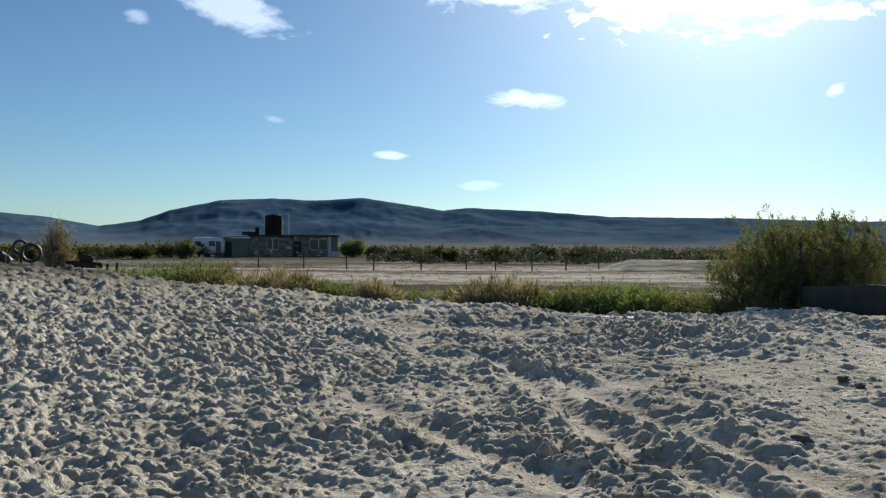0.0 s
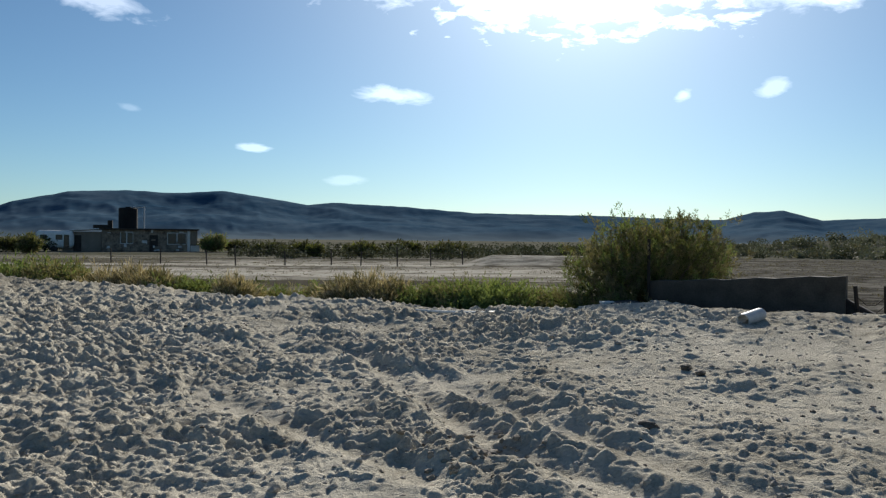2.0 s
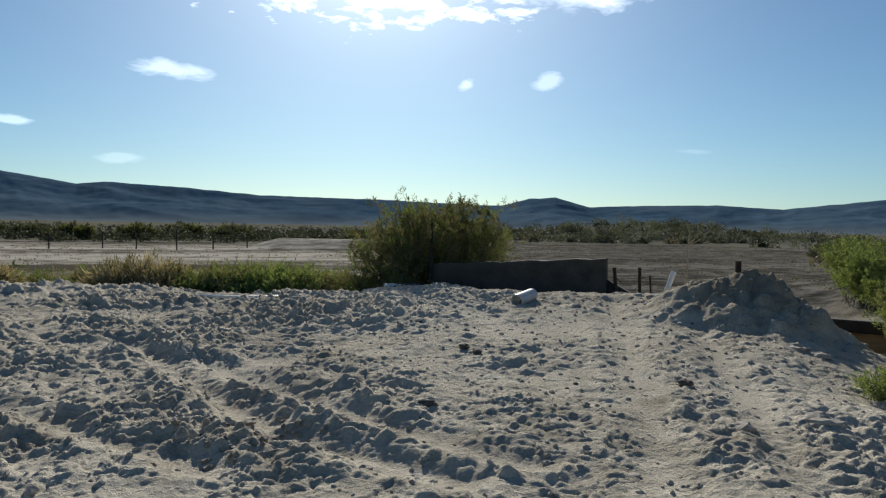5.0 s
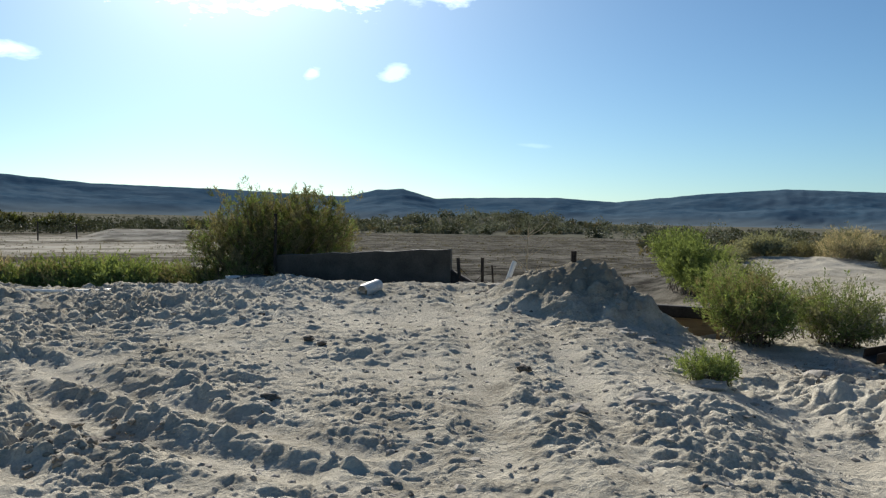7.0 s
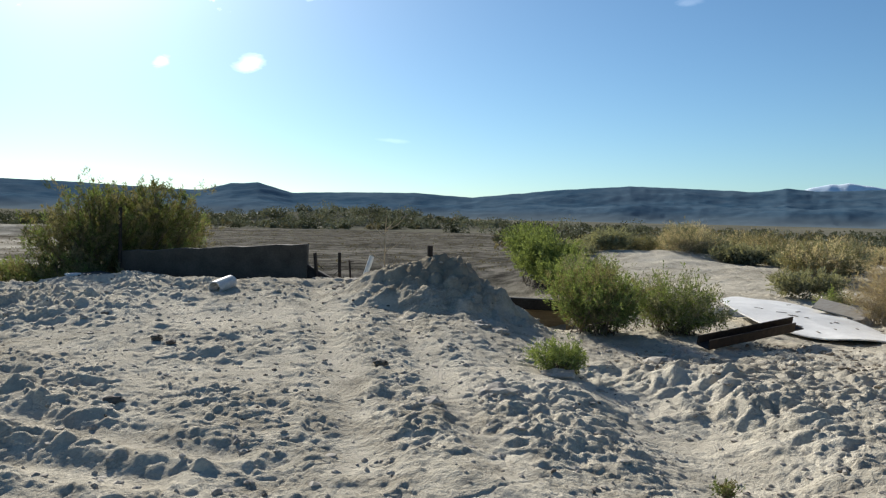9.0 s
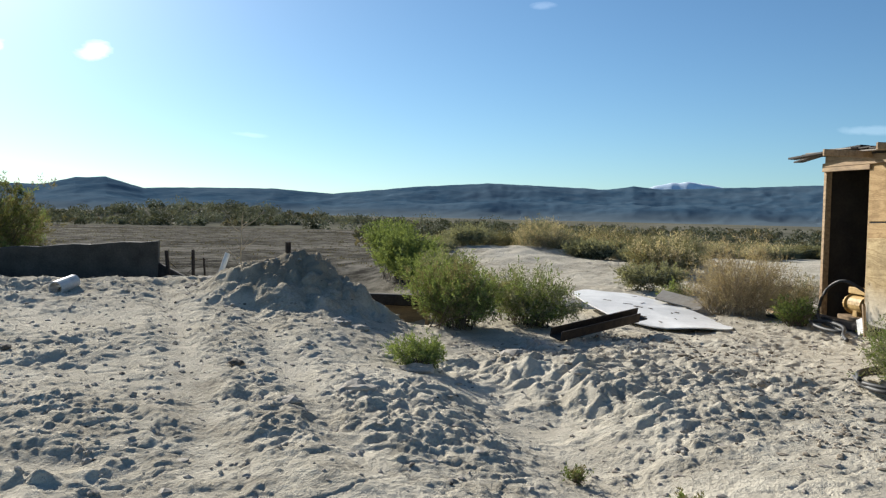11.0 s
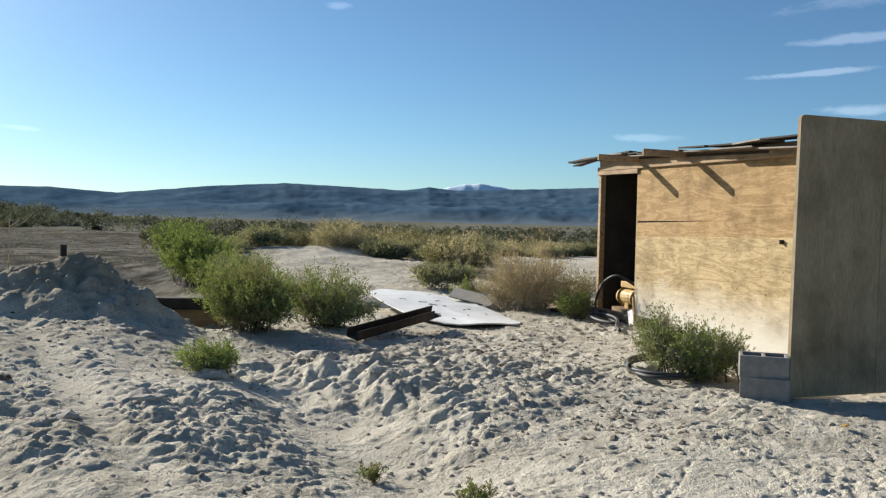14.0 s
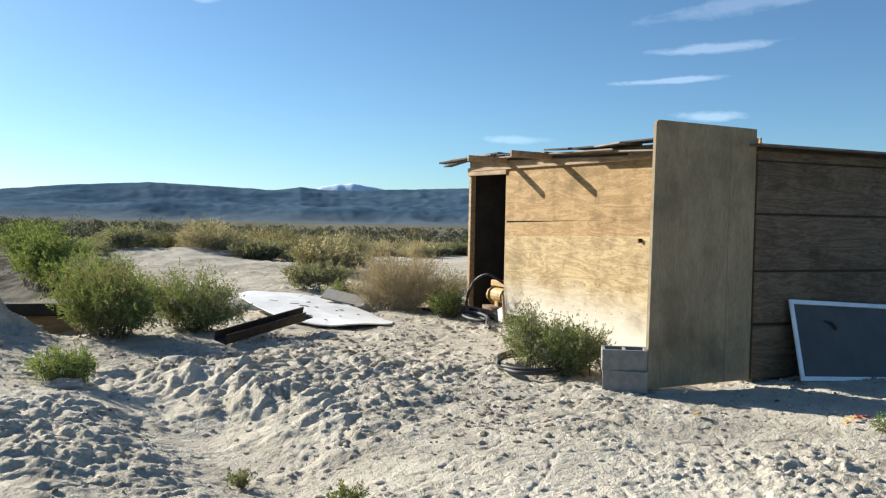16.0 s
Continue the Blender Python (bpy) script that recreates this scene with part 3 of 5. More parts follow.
def shrub(name, m, lumps, twig_count, per_twig, leaf, mats, label, category, group="", base=0.06, slim=0.45, start=0.28, stem_r=0.006, seed=1, stem_mat=None, stem_count=60, spread=0.03, straight=0.95):
    """A shrub: woody stems, and foliage in one or two tones."""
    rng = np.random.default_rng(seed)
    ob = thing(name, m, label, category, group)
    lumps = [(x * 1.12, y, z * 0.94, rx * 1.34, ry * 1.2, rz * 0.95, w) for x, y, z, rx, ry, rz, w in lumps]
    foot, mid, tip = twigs(rng, lumps, twig_count, base)
    # leafy sprigs on the outer part of each twig, turned up and outwards
    per, sprigs = int(per_twig * 1.5), 4
    where = rng.uniform(start, 1.0, (twig_count, sprigs))
    heart = np.array([0, 0, 0.25 * max(l[2] + l[5] for l in lumps)])
    for k, mat in enumerate(mats):
        mine = np.arange(k, twig_count, len(mats))
        idx = np.repeat(mine, per)
        which = rng.integers(0, sprigs, len(idx))
        s = where[:, :, None]
        root = (1 - s) ** 2 * foot[:, None] + 2 * s * (1 - s) * mid[:, None] + s * s * tip[:, None]
        out = root - heart
        out /= np.linalg.norm(out, axis=2, keepdims=True) + 1e-9
        way = 0.55 * out + [0, 0, 0.55] + rng.normal(0, 0.42, out.shape)
        way /= np.linalg.norm(way, axis=2, keepdims=True) + 1e-9
        length = spread * rng.uniform(2.5, 6.0, (twig_count, sprigs))
        u = rng.uniform(0, 1, len(idx))
        d = way[idx, which]
        side = rng.normal(0, 1, (len(idx), 3))
        p = root[idx, which] + d * (u * length[idx, which])[:, None] + side * (spread * 0.35 * (1.15 - u))[:, None]
        p[:, 2] = np.maximum(p[:, 2], 0.01)
        v, f = leaves(rng, p, d + 0.55 * straight * side, leaf * 1.2, slim * 0.65, 0.25)
        leafy = new("foliage", raw_mesh("foliage", v, f, mat))
        leafy.parent = ob
    bm = bmesh.new()
    for i in range(0, twig_count, max(1, twig_count // stem_count)):
        pts = [((1 - s) ** 2 * foot[i] + 2 * s * (1 - s) * mid[i] + s * s * tip[i]) for s in (0, 0.35, 0.7, 1.0)]
        tube(bm, [Vector(p) for p in pts], [stem_r * 1.5, stem_r, stem_r * 0.7, stem_r * 0.35], 4, False)
    part("woody_frame", bm, stem_mat or M_STEM, ob)
    return ob


def on_ground(d, az, turn=0.0, sink=0.03, tilt=0.0):
    x, y = at(d, az)
    return pose(x, y, ground_z(x, y) - sink, tilt, 0, turn)


# the great bush by the low wall, leaning over the bank
BUSH = on_ground(15.1, -23.6, 23.6)   # local x runs across the view
big_bush = shrub("tamarisk_bush", BUSH,
                 [(x, y, z * 1.13, rx * 0.92, ry, rz * 1.05, w) for x, y, z, rx, ry, rz, w in ((-0.50, 0, 1.45, 0.75, 0.8, 0.72, 3), (0.70, 0.1, 1.45, 0.82, 0.8, 0.78, 3.4), (-1.10, 0.1, 1.25, 0.60, 0.6, 0.50, 1.6), (-1.45, -0.2, 0.65, 0.60, 0.6, 0.45, 2.0),
                  (0.0, -0.2, 0.8, 1.1, 0.7, 0.6, 2.6), (1.35, 0.2, 1.15, 0.50, 0.5, 0.50, 1.4), (0.1, 0, 1.75, 0.45, 0.4, 0.30, 0.8), (-0.6, 0, 1.8, 0.45, 0.3, 0.28, 0.7), (0.75, 0, 1.85, 0.5, 0.3, 0.28, 0.9),
                  (1.75, 0.3, 0.85, 0.35, 0.3, 0.3, 0.5))],
                 1250, 62, 0.040, [M_OLIVE, M_GOLD, M_GREEN, M_GOLD], "large olive-green desert bush beside a low concrete wall", "bush", base=0.22, start=0.38, slim=0.32, stem_r=0.012, seed=5, spread=0.036, stem_count=120)

shrub("greasewood_bush", on_ground(20.5, -51.0, 51.0, 0.02),
      [(-0.35, 0, 0.9, 0.85, 0.7, 0.42, 2), (0.75, 0.2, 1.25, 0.6, 0.6, 0.36, 2), (-1.5, -0.1, 0.5, 0.7, 0.5, 0.38, 1.8), (0.2, -0.2, 0.6, 0.8, 0.6, 0.45, 1.7), (1.4, 0.1, 0.95, 0.5, 0.4, 0.45, 1.4), (-0.7, 0.2, 1.05, 0.35, 0.4, 0.3, 0.8)],
      900, 34, 0.05, [M_GREEN, M_GREEN], "broad bright green greasewood bush behind the dirt mound", "bush", "greasewood bushes", base=0.2, seed=8, spread=0.045)
shrub("greasewood_bush", on_ground(17.3, -54.2, 54.2),
      [(0, 0, 0.45, 0.7, 0.5, 0.35, 1), (0.4, 0, 0.5, 0.4, 0.4, 0.3, 0.6)], 200, 20, 0.045, [M_SAGE, M_GREEN], "low grey-green greasewood bush in sand", "bush", "greasewood bushes", base=0.16, seed=9, spread=0.04)
shrub("greasewood_bush", on_ground(10.9, -54.3, 54.3),
      [(0, 0, 0.50, 0.66, 0.5, 0.40, 2), (-0.30, -0.1, 0.5, 0.42, 0.4, 0.34, 1), (0.28, 0, 0.55, 0.46, 0.4, 0.38, 1), (0, -0.1, 0.25, 0.66, 0.4, 0.24, 1.2)],
      700, 34, 0.028, [M_GREEN, M_GREEN, M_GOLD], "dense green greasewood bush on the sand bank", "bush", "greasewood bushes", base=0.12, seed=11, spread=0.03)
shrub("greasewood_bush", on_ground(11.5, -59.4, 59.4),
      [(0, 0, 0.50, 0.6, 0.45, 0.40, 2), (0.38, 0.1, 0.45, 0.36, 0.3, 0.34, 0.8), (-0.25, -0.1, 0.3, 0.5, 0.4, 0.28, 1)],
      480, 32, 0.028, [M_SAGE, M_GREEN], "thin grey-green greasewood bush beside a denser one", "bush", "greasewood bushes", base=0.12, seed=12, spread=0.035)
shrub("greasewood_bush", on_ground(8.5, -83.9, 83.9),
      [(-0.06, 0, 0.32, 0.33, 0.35, 0.27, 2), (0.26, 0.05, 0.46, 0.16, 0.2, 0.30, 0.7), (-0.2, 0, 0.24, 0.24, 0.3, 0.2, 1)],
      560, 32, 0.023, [M_GREEN, M_SAGE], "green leafy shrub growing beside the shed wall", "bush", "greasewood bushes", base=0.1, seed=14, spread=0.03)
shrub("seedling", on_ground(8.0, -51.9), [(0, 0, 0.2, 0.24, 0.2, 0.18, 1), (0.16, -0.05, 0.12, 0.14, 0.1, 0.12, 0.5)], 150, 26, 0.022, [M_GREEN], "small bright green shrub beside a rock", "plant", "small plants", base=0.05, seed=15, spread=0.018, stem_r=0.003)
shrub("seedling", on_ground(5.35, -63.1), [(0, 0, 0.05, 0.075, 0.07, 0.06, 1)], 40, 14, 0.014, [M_GREEN, M_GOLD], "tiny green sprout in the sandy runnel", "plant", "small plants", base=0.02, seed=16, spread=0.006, stem_r=0.0015)
shrub("seedling", on_ground(4.6, -69.9), [(0, 0, 0.07, 0.1, 0.09, 0.07, 1)], 46, 14, 0.016, [M_GREEN, M_GOLD], "tiny green sprout in loose sand", "plant", "small plants", base=0.02, seed=17, spread=0.008, stem_r=0.0015)
shrub("seedling", on_ground(7.1, -104.2), [(0, 0, 0.06, 0.1, 0.09, 0.06, 1)], 50, 14, 0.016, [M_GREEN], "tiny green weed in bare sand before the shed", "plant", "small plants", base=0.02, seed=18, spread=0.008, stem_r=0.0015)

# dry tumbleweed and golden rabbitbrush near the doorway
shrub("dry_bush", on_ground(14.2, -73.2, 73.2), [(0, 0, 0.78, 0.6, 0.5, 0.62, 2), (-0.35, 0, 0.5, 0.45, 0.4, 0.48, 1), (0.45, 0, 0.42, 0.42, 0.3, 0.4, 1)], 760, 14, 0.05, [M_DRY, M_DRY],
      "pale dry bush of bare twigs near the doorway", "bush", "dry bushes", base=0.12, slim=0.1, seed=21, stem_mat=M_DRYSTEM, stem_count=200, stem_r=0.004, start=0.15)
shrub("dry_bush", on_ground(15.0, -76.3, 76.3), [(0, 0, 0.4, 0.5, 0.4, 0.36, 2)], 220, 14, 0.05, [M_DRY, M_SAGE], "pale dry bush beside the shed post", "bush", "dry bushes", base=0.12, slim=0.12, seed=22, stem_mat=M_DRYSTEM, stem_count=100, stem_r=0.004)
shrub("weed_clump", on_ground(13.2, -76.6, 76.6), [(0, 0, 0.25, 0.22, 0.2, 0.2, 2)], 90, 16, 0.035, [M_GREEN], "small green weed against the shed post", "plant", "weeds", base=0.06, seed=23)
shrub("rabbitbrush", on_ground(22.0, -68.4, 68.4), [(0, 0, 0.6, 0.62, 0.6, 0.5, 2), (0.5, 0.1, 0.5, 0.4, 0.4, 0.4, 1), (-0.5, 0, 0.45, 0.4, 0.4, 0.35, 1)], 420, 18, 0.05, [M_GOLD, M_SAGE, M_DRY],
      "golden rabbitbrush on the sandy flat", "bush", "rabbitbrush", base=0.15, seed=24, spread=0.045)
shrub("weed_clump", on_ground(16.0, -69.2, 69.2), [(0, 0, 0.2, 0.22, 0.2, 0.2, 2)], 90, 14, 0.04, [M_GREEN, M_SAGE], "small grey-green weed behind a board", "plant", "weeds", base=0.06, seed=25)


def brush_belt():
    """The belt of dry brush beyond the sandy rise, and the scrub crowning it."""
    rng = random.Random(31)
    lumps = [(0, 0, 0.45, 0.6, 0.5, 0.42, 2), (0.4, 0.1, 0.35, 0.4, 0.4, 0.34, 1), (-0.4, -0.1, 0.38, 0.4, 0.4, 0.34, 1)]
    kinds = [shrub("dry_brush", pose(0, 0, -30), lumps, 240, 15, 0.07, mats, lab, "bush", "dry brush", base=0.2, slim=0.16, seed=90 + n, spread=0.05, stem_mat=M_DRYSTEM, stem_count=40, stem_r=0.005)
             for n, (mats, lab) in enumerate((([M_DRY, M_SAGE], "tan dry brush beyond the sandy rise"), ([M_DRY, M_GOLD], "straw-coloured dry brush beyond the sandy rise"),
                                              ([M_GOLD, M_SAGE], "yellowing brush beyond the sandy rise")))]
    spots = [(rng.uniform(26, 40), rng.uniform(-70.5, -60.0), rng.choice((0, 0, 1, 2)), rng.uniform(0.65, 1.15)) for _ in range(60)]
    spots += [(29.0, -56.0, 2, 0.95), (29.5, -57.2, 2, 0.85), (30.5, -55.2, 0, 0.7), (23.2, -67.6, 2, 1.0), (23.8, -69.6, 2, 1.1), (31.0, -58.6, 0, 0.7)]
    for d, az, k, size in spots:
        ob = copy_thing(kinds[k], on_ground(d, az, rng.uniform(0, 360)))
        ob.scale = (size, size, size * rng.uniform(0.85, 1.15))
    for ob in kinds:
        for c in list(ob.children):
            bpy.data.objects.remove(c)
        bpy.data.objects.remove(ob)


brush_belt()


def stubble():
    """Low dead tufts and clods dotted over the salt flat and the field."""
    rng = np.random.default_rng(77)
    n, k = 5000, 7
    az, d = rng.uniform(-54, 27, n), np.sqrt(rng.uniform(19.0 ** 2, 98.0 ** 2, n))
    x, y = -np.sin(np.radians(az)) * d, np.cos(np.radians(az)) * d
    root = np.repeat(np.stack([x, y, lie(x, y)], -1), k, 0)
    p = root + rng.normal(0, 1, root.shape) * [0.12, 0.12, 0.0]
    v, f = leaves(rng, p, rng.normal(0, 0.6, p.shape) + [0, 0, 0.8], 0.06, 0.55, 0.3)
    tagged(new("stubble", raw_mesh("stubble", v, f, M_FARDRY)), "low dead tufts dotted over flat and field", "dry tufts", kind="stuff")


stubble()


# weeds along the ditch behind the bank
def ditch_weeds():
    rng = random.Random(4)
    kinds = []
    for n, (mats, lab, leaf, slim) in enumerate((([M_GREEN, M_GREEN], "rank green weeds in the ditch behind the bank", 0.06, 0.4), ([M_OLIVE, M_GREEN], "dark green weeds in the ditch behind the bank", 0.06, 0.4),
                                                 ([M_DRY, M_GOLD], "dry tan grass in the ditch behind the bank", 0.11, 0.1), ([M_GREEN, M_GOLD], "yellow-green weeds in the ditch behind the bank", 0.06, 0.35))):
        for v in range(2):
            ob = shrub("weed_clump", pose(0, 0, -30), [(0, 0, 0.34, 0.55, 0.5, 0.36, 2), (0.4, 0, 0.26, 0.35, 0.4, 0.28, 1), (-0.4, 0.1, 0.28, 0.35, 0.4, 0.3, 1)], 300, 20, leaf, mats, lab, "plant", "ditch weeds",
                       base=0.25, slim=slim, seed=40 + 2 * n + v, spread=0.05, straight=0.3 if n == 2 else 0.95, stem_count=30)
            kinds.append((n, ob))
    # heading, distance behind the crest, kind, size
    rows = ((24.6, 3.0, 1, 1.0), (22.8, 3.0, 1, 0.9), (21.2, 2.8, 0, 1.0), (19.8, 3.0, 1, 1.0), (18.3, 3.2, 0, 1.25), (17.0, 3.0, 0, 1.3), (15.8, 2.6, 3, 1.15), (17.6, 4.2, 1, 1.35),
            (14.2, 2.8, 2, 1.05), (12.9, 3.0, 2, 1.2), (11.6, 2.6, 2, 1.2), (10.3, 2.6, 2, 1.0), (9.0, 2.6, 0, 0.95), (7.7, 2.8, 1, 0.9), (6.4, 2.6, 1, 0.95), (5.2, 3.2, 0, 0.9), (4.6, 2.2, 2, 0.7), (3.6, 2.8, 1, 1.05), (2.4, 3.0, 0, 1.0), (1.2, 2.8, 3, 0.95),
            (0.0, 2.8, 0, 0.9), (-1.3, 2.8, 3, 0.9), (-2.6, 2.6, 2, 0.9), (-3.9, 2.4, 2, 1.0), (-5.2, 2.3, 2, 1.0), (-6.4, 2.5, 2, 0.9), (-8.0, 2.4, 0, 0.95), (-9.3, 2.2, 3, 1.0), (-10.8, 2.3, 3, 1.2), (-12.0, 2.3, 0, 1.15),
            (-13.4, 2.2, 0, 1.0), (-14.8, 2.2, 3, 0.95), (-16.2, 2.4, 0, 0.9), (-17.4, 2.5, 3, 0.9), (-39.6, 3.2, 0, 0.5), (-38.6, 2.6, 0, 0.45), (-47.0, 3.6, 3, 0.7), (-45.4, 4.0, 3, 0.55))
    o = CREST[::-1]
    for az, back, kind, size in rows:
        src = rng.choice([k for k in kinds if k[0] == kind])[1]
        d = float(np.interp(az, o[:, 0], o[:, 1])) + back - 0.5 + rng.uniform(-0.3, 0.3)
        ob = copy_thing(src, on_ground(d, az, rng.uniform(0, 360)))
        s = (0.92 if kind == 2 else 1.0 if az > 9 else 0.9 if -20 < az < -6 else 1.0) * size * rng.uniform(0.92, 1.08)
        ob.scale = (s, s, s * rng.uniform(0.95, 1.1))
    for n, ob in kinds:
        for c in list(ob.children):
            bpy.data.objects.remove(c)
        bpy.data.objects.remove(ob)


ditch_weeds()


# sagebrush over the plain: the nearer ones one by one, the far ones as one growth
def bare(x, y):
    """Where nothing grows: the salt pans, the tilled field and the yard."""
    r, az = math.hypot(x, y), math.degrees(math.atan2(-x, y))
    if az > -20:
        return r < 62
    if az > -53:
        return r < 100 and not (az < -48 and r > 46)
    if -61 < az < -55.5 and r < 34:
        return True
    if -80 < az < -69.5 and 22 < r < 42:
        return True
    return r < 18 or (az < -76 and r < 26)


def sage_plain():
    rng = random.Random(11)
    kinds = []
    for n, (mats, lab) in enumerate((([M_SAGE, M_SAGE], "grey-green sagebrush on the dry plain"), ([M_SAGE, M_DRY], "half-dry tan sagebrush on the dry plain"),
                                     ([M_DARKSAGE, M_SAGE], "dark green sagebrush on the dry plain"), ([M_GOLD, M_SAGE], "yellowing rabbitbrush on the dry plain"))):
        ob = shrub("sagebrush", pose(0, 0, -30), [(0, 0, 0.36, 0.5, 0.5, 0.34, 2), (0.3, 0.1, 0.3, 0.35, 0.35, 0.3, 1), (-0.3, -0.1, 0.3, 0.35, 0.35, 0.28, 1)], 170, 16, 0.075, mats, lab, "bush", "sagebrush",
                   base=0.15, seed=60 + n, spread=0.06, stem_count=16)
        kinds.append(ob)
    placed = 0
    for _ in range(9000):
        az, u = rng.uniform(-84, -46), rng.random()
        d = 17 + 40 * u ** 0.85
        x, y = at(d, az)
        if bare(x, y) or noise.noise((x * 0.16, y * 0.16, 0.3)) < 0.0:
            continue
        w = rng.random()
        src = kinds[0 if w < 0.45 else 1 if w < 0.75 else 2 if w < 0.9 else 3]
        ob = copy_thing(src, on_ground(d, az, rng.uniform(0, 360), 0.02))
        s = rng.uniform(0.45, 1.0)
        ob.scale = (s * 1.1, s * 1.1, s)
        placed += 1
        if placed > 240:
            break
    for ob in kinds:
        for c in list(ob.children):
            bpy.data.objects.remove(c)
        bpy.data.objects.remove(ob)
    # far growth
    r2 = np.random.default_rng(5)
    count = 0
    groups = {0: ([], []), 1: ([], []), 2: ([], []), 3: ([], [])}
    while count < 3400:
        az = rng.uniform(-112, 40) if count < 2900 else rng.uniform(-58, -20)
        d = rng.uniform(100, 190) if count >= 2900 else 46 * (1 / (1 - rng.random() * 0.88)) ** 0.95 * rng.uniform(0.9, 1.3)
        x, y = at(d, az)
        if bare(x, y) or (az > -20 and d < 76) or (5 < az < 22 and d < 122) or noise.noise((x * 0.03, y * 0.03, 0.7)) < (0.0 if az > -20 else -0.2):
            continue
        h = rng.uniform(0.35, 0.95) * (1.6 if rng.random() < 0.2 else 1.0) * (1.3 if az > -20 or count >= 2900 else 1.0)
        big = count >= 2900
        k = 150 if big else 84
        h = h * rng.uniform(0.9, 1.5) if big else h
        p = r2.normal(0, 1, (k, 3))
        p /= np.linalg.norm(p, axis=1, keepdims=True)
        p[:, 2] = np.abs(p[:, 2])
        q = p * [h * 0.85, h * 0.85, h * 0.9] * r2.uniform(0.6, 1.05, (k, 1)) + [x, y, ground_z(x, y)]
        g = rng.choice((0, 0, 3, 3, 1)) if big else rng.choice((0, 0, 0, 1, 2)) if az < -20 else rng.choice((1, 1, 1, 0, 1))
        groups[g][0].append(q)
        groups[g][1].append(p * (1.0 if d < 90 else 1.3))
        count += 1
    for g, mat, lab in ((0, M_FARSAGE, "grey-green sagebrush covering the far plain"), (1, M_FARDARK, "dark scrub covering the far plain"), (2, M_FARDRY, "dry tan scrub covering the far plain"), (3, M_FARPALE, "grey-green bushes on the far sandy hummocks")):
        P, D = np.concatenate(groups[g][0]), np.concatenate(groups[g][1])
        v, f = leaves(r2, P, D / np.linalg.norm(D, axis=1, keepdims=True), 0.15 * np.linalg.norm(D, axis=1, keepdims=True), 0.9, 1.3)
        tagged(new("far_scrub", raw_mesh("far_scrub", v, f, mat)), lab, "scrub", kind="stuff")


sage_plain()
# ---- the shed ----
SHED = pose(8.72, -1.02, 0, 0, 0, 37.0)   # its near corner; x runs along the sunlit wall, -y along the shaded one


def ply_material(name, dark, light, ring, grain_axis, bleach=0.0):
    """Old plywood: swirling grain, water stains under the eave and silt splashed on the foot."""
    m, g, b = material(name)
    c = coords(g, "Object")
    st = g.node("ShaderNodeMapping")
    st.inputs["Scale"].default_value = grain_axis
    g.link(c, st.inputs["Vector"])
    w = g.noise(st.outputs[0], 2.3, 4.0, 0.5, 0.8)
    rings = g.math("PINGPONG", g.math("MULTIPLY", w, ring), 1.0)
    fine = g.noise(st.outputs[0], 26.0, 4.0, 0.6)
    blot = g.noise(c, 1.7, 5.0, 0.65)
    f = g.math("ADD", g.math("MULTIPLY", rings, 0.28), g.math("MULTIPLY", fine, 0.72))
    col = g.mix(g.ramp(f, ((0.25, 0.0), (0.72, 1.0))), dark, light)
    col = g.mix(g.ramp(blot, ((0.48, 0.0), (0.70, 0.65))), col, tuple(v * 0.5 for v in dark))
    if bleach:
        p = g.node("ShaderNodeSeparateXYZ")
        g.link(c, p.inputs[0])
        k = g.math("ADD", p.outputs[2], g.math("MULTIPLY", g.math("SUBTRACT", blot, 0.5), 0.7))
        col = g.mix(g.ramp(g.math("DIVIDE", k, 1.0), ((0.12, bleach), (0.72, 0.0))), col, (0.53, 0.495, 0.42))
    g.link(col, b.inputs["Base Color"])
    b.inputs["Roughness"].default_value = 0.85
    b.inputs["Specular IOR Level"].default_value = 0.2
    bump(g, b, g.math("ADD", f, g.noise(c, 60.0, 3.0)), 0.35, 0.004)
    return m


M_PLY = ply_material("sunlit_plywood", (0.22, 0.135, 0.055), (0.42, 0.285, 0.14), 9.0, (0.55, 0.55, 3.2))
M_PLYLOW = ply_material("silt_splashed_plywood", (0.24, 0.165, 0.075), (0.50, 0.385, 0.21), 11.0, (0.5, 0.5, 3.0), 0.95)
M_PANEL = ply_material("dusty_panel", (0.225, 0.175, 0.11), (0.35, 0.28, 0.185), 4.0, (2.0, 2.0, 0.5))
# darker copy of the plywood, with the shaded wall's shade in its colour
M_SHADEPLY = ply_material("shade_toned_plywood", (0.075, 0.057, 0.041), (0.18, 0.137, 0.098), 12.0, (0.5, 0.5, 3.6))
# near-black: the shade inside and behind the sheets is put into the colour
M_INSIDE = rough_material("shade_black_boards", (0.02, 0.016, 0.013), (0.05, 0.04, 0.03), 3, 0.95, 30, 0.2, 0.004)
M_BLOCK = rough_material("cinder_block", (0.16, 0.155, 0.145), (0.27, 0.26, 0.245), 9, 0.95, 90, 0.5, 0.006)
M_YELLOW = rough_material("yellow_machine_paint", (0.32, 0.19, 0.05), (0.55, 0.38, 0.14), 9, 0.6, 60, 0.2, 0.003)
M_FRAME = rough_material("white_aluminium", (0.55, 0.62, 0.70), (0.75, 0.8, 0.86), 4, 0.45, 60, 0.05, 0.001)
M_MESH = rough_material("insect_screen", (0.030, 0.032, 0.035), (0.055, 0.06, 0.065), 3, 0.6, 160, 0.1, 0.001)
M_TIN = rough_material("rusty_tin", (0.09, 0.07, 0.055), (0.22, 0.18, 0.14), 4, 0.7, 40, 0.2, 0.004, spread=0.15)

shed = thing("shed", SHED, "weathered plywood shed with an open dark doorway", "shed")
rs = random.Random(3)


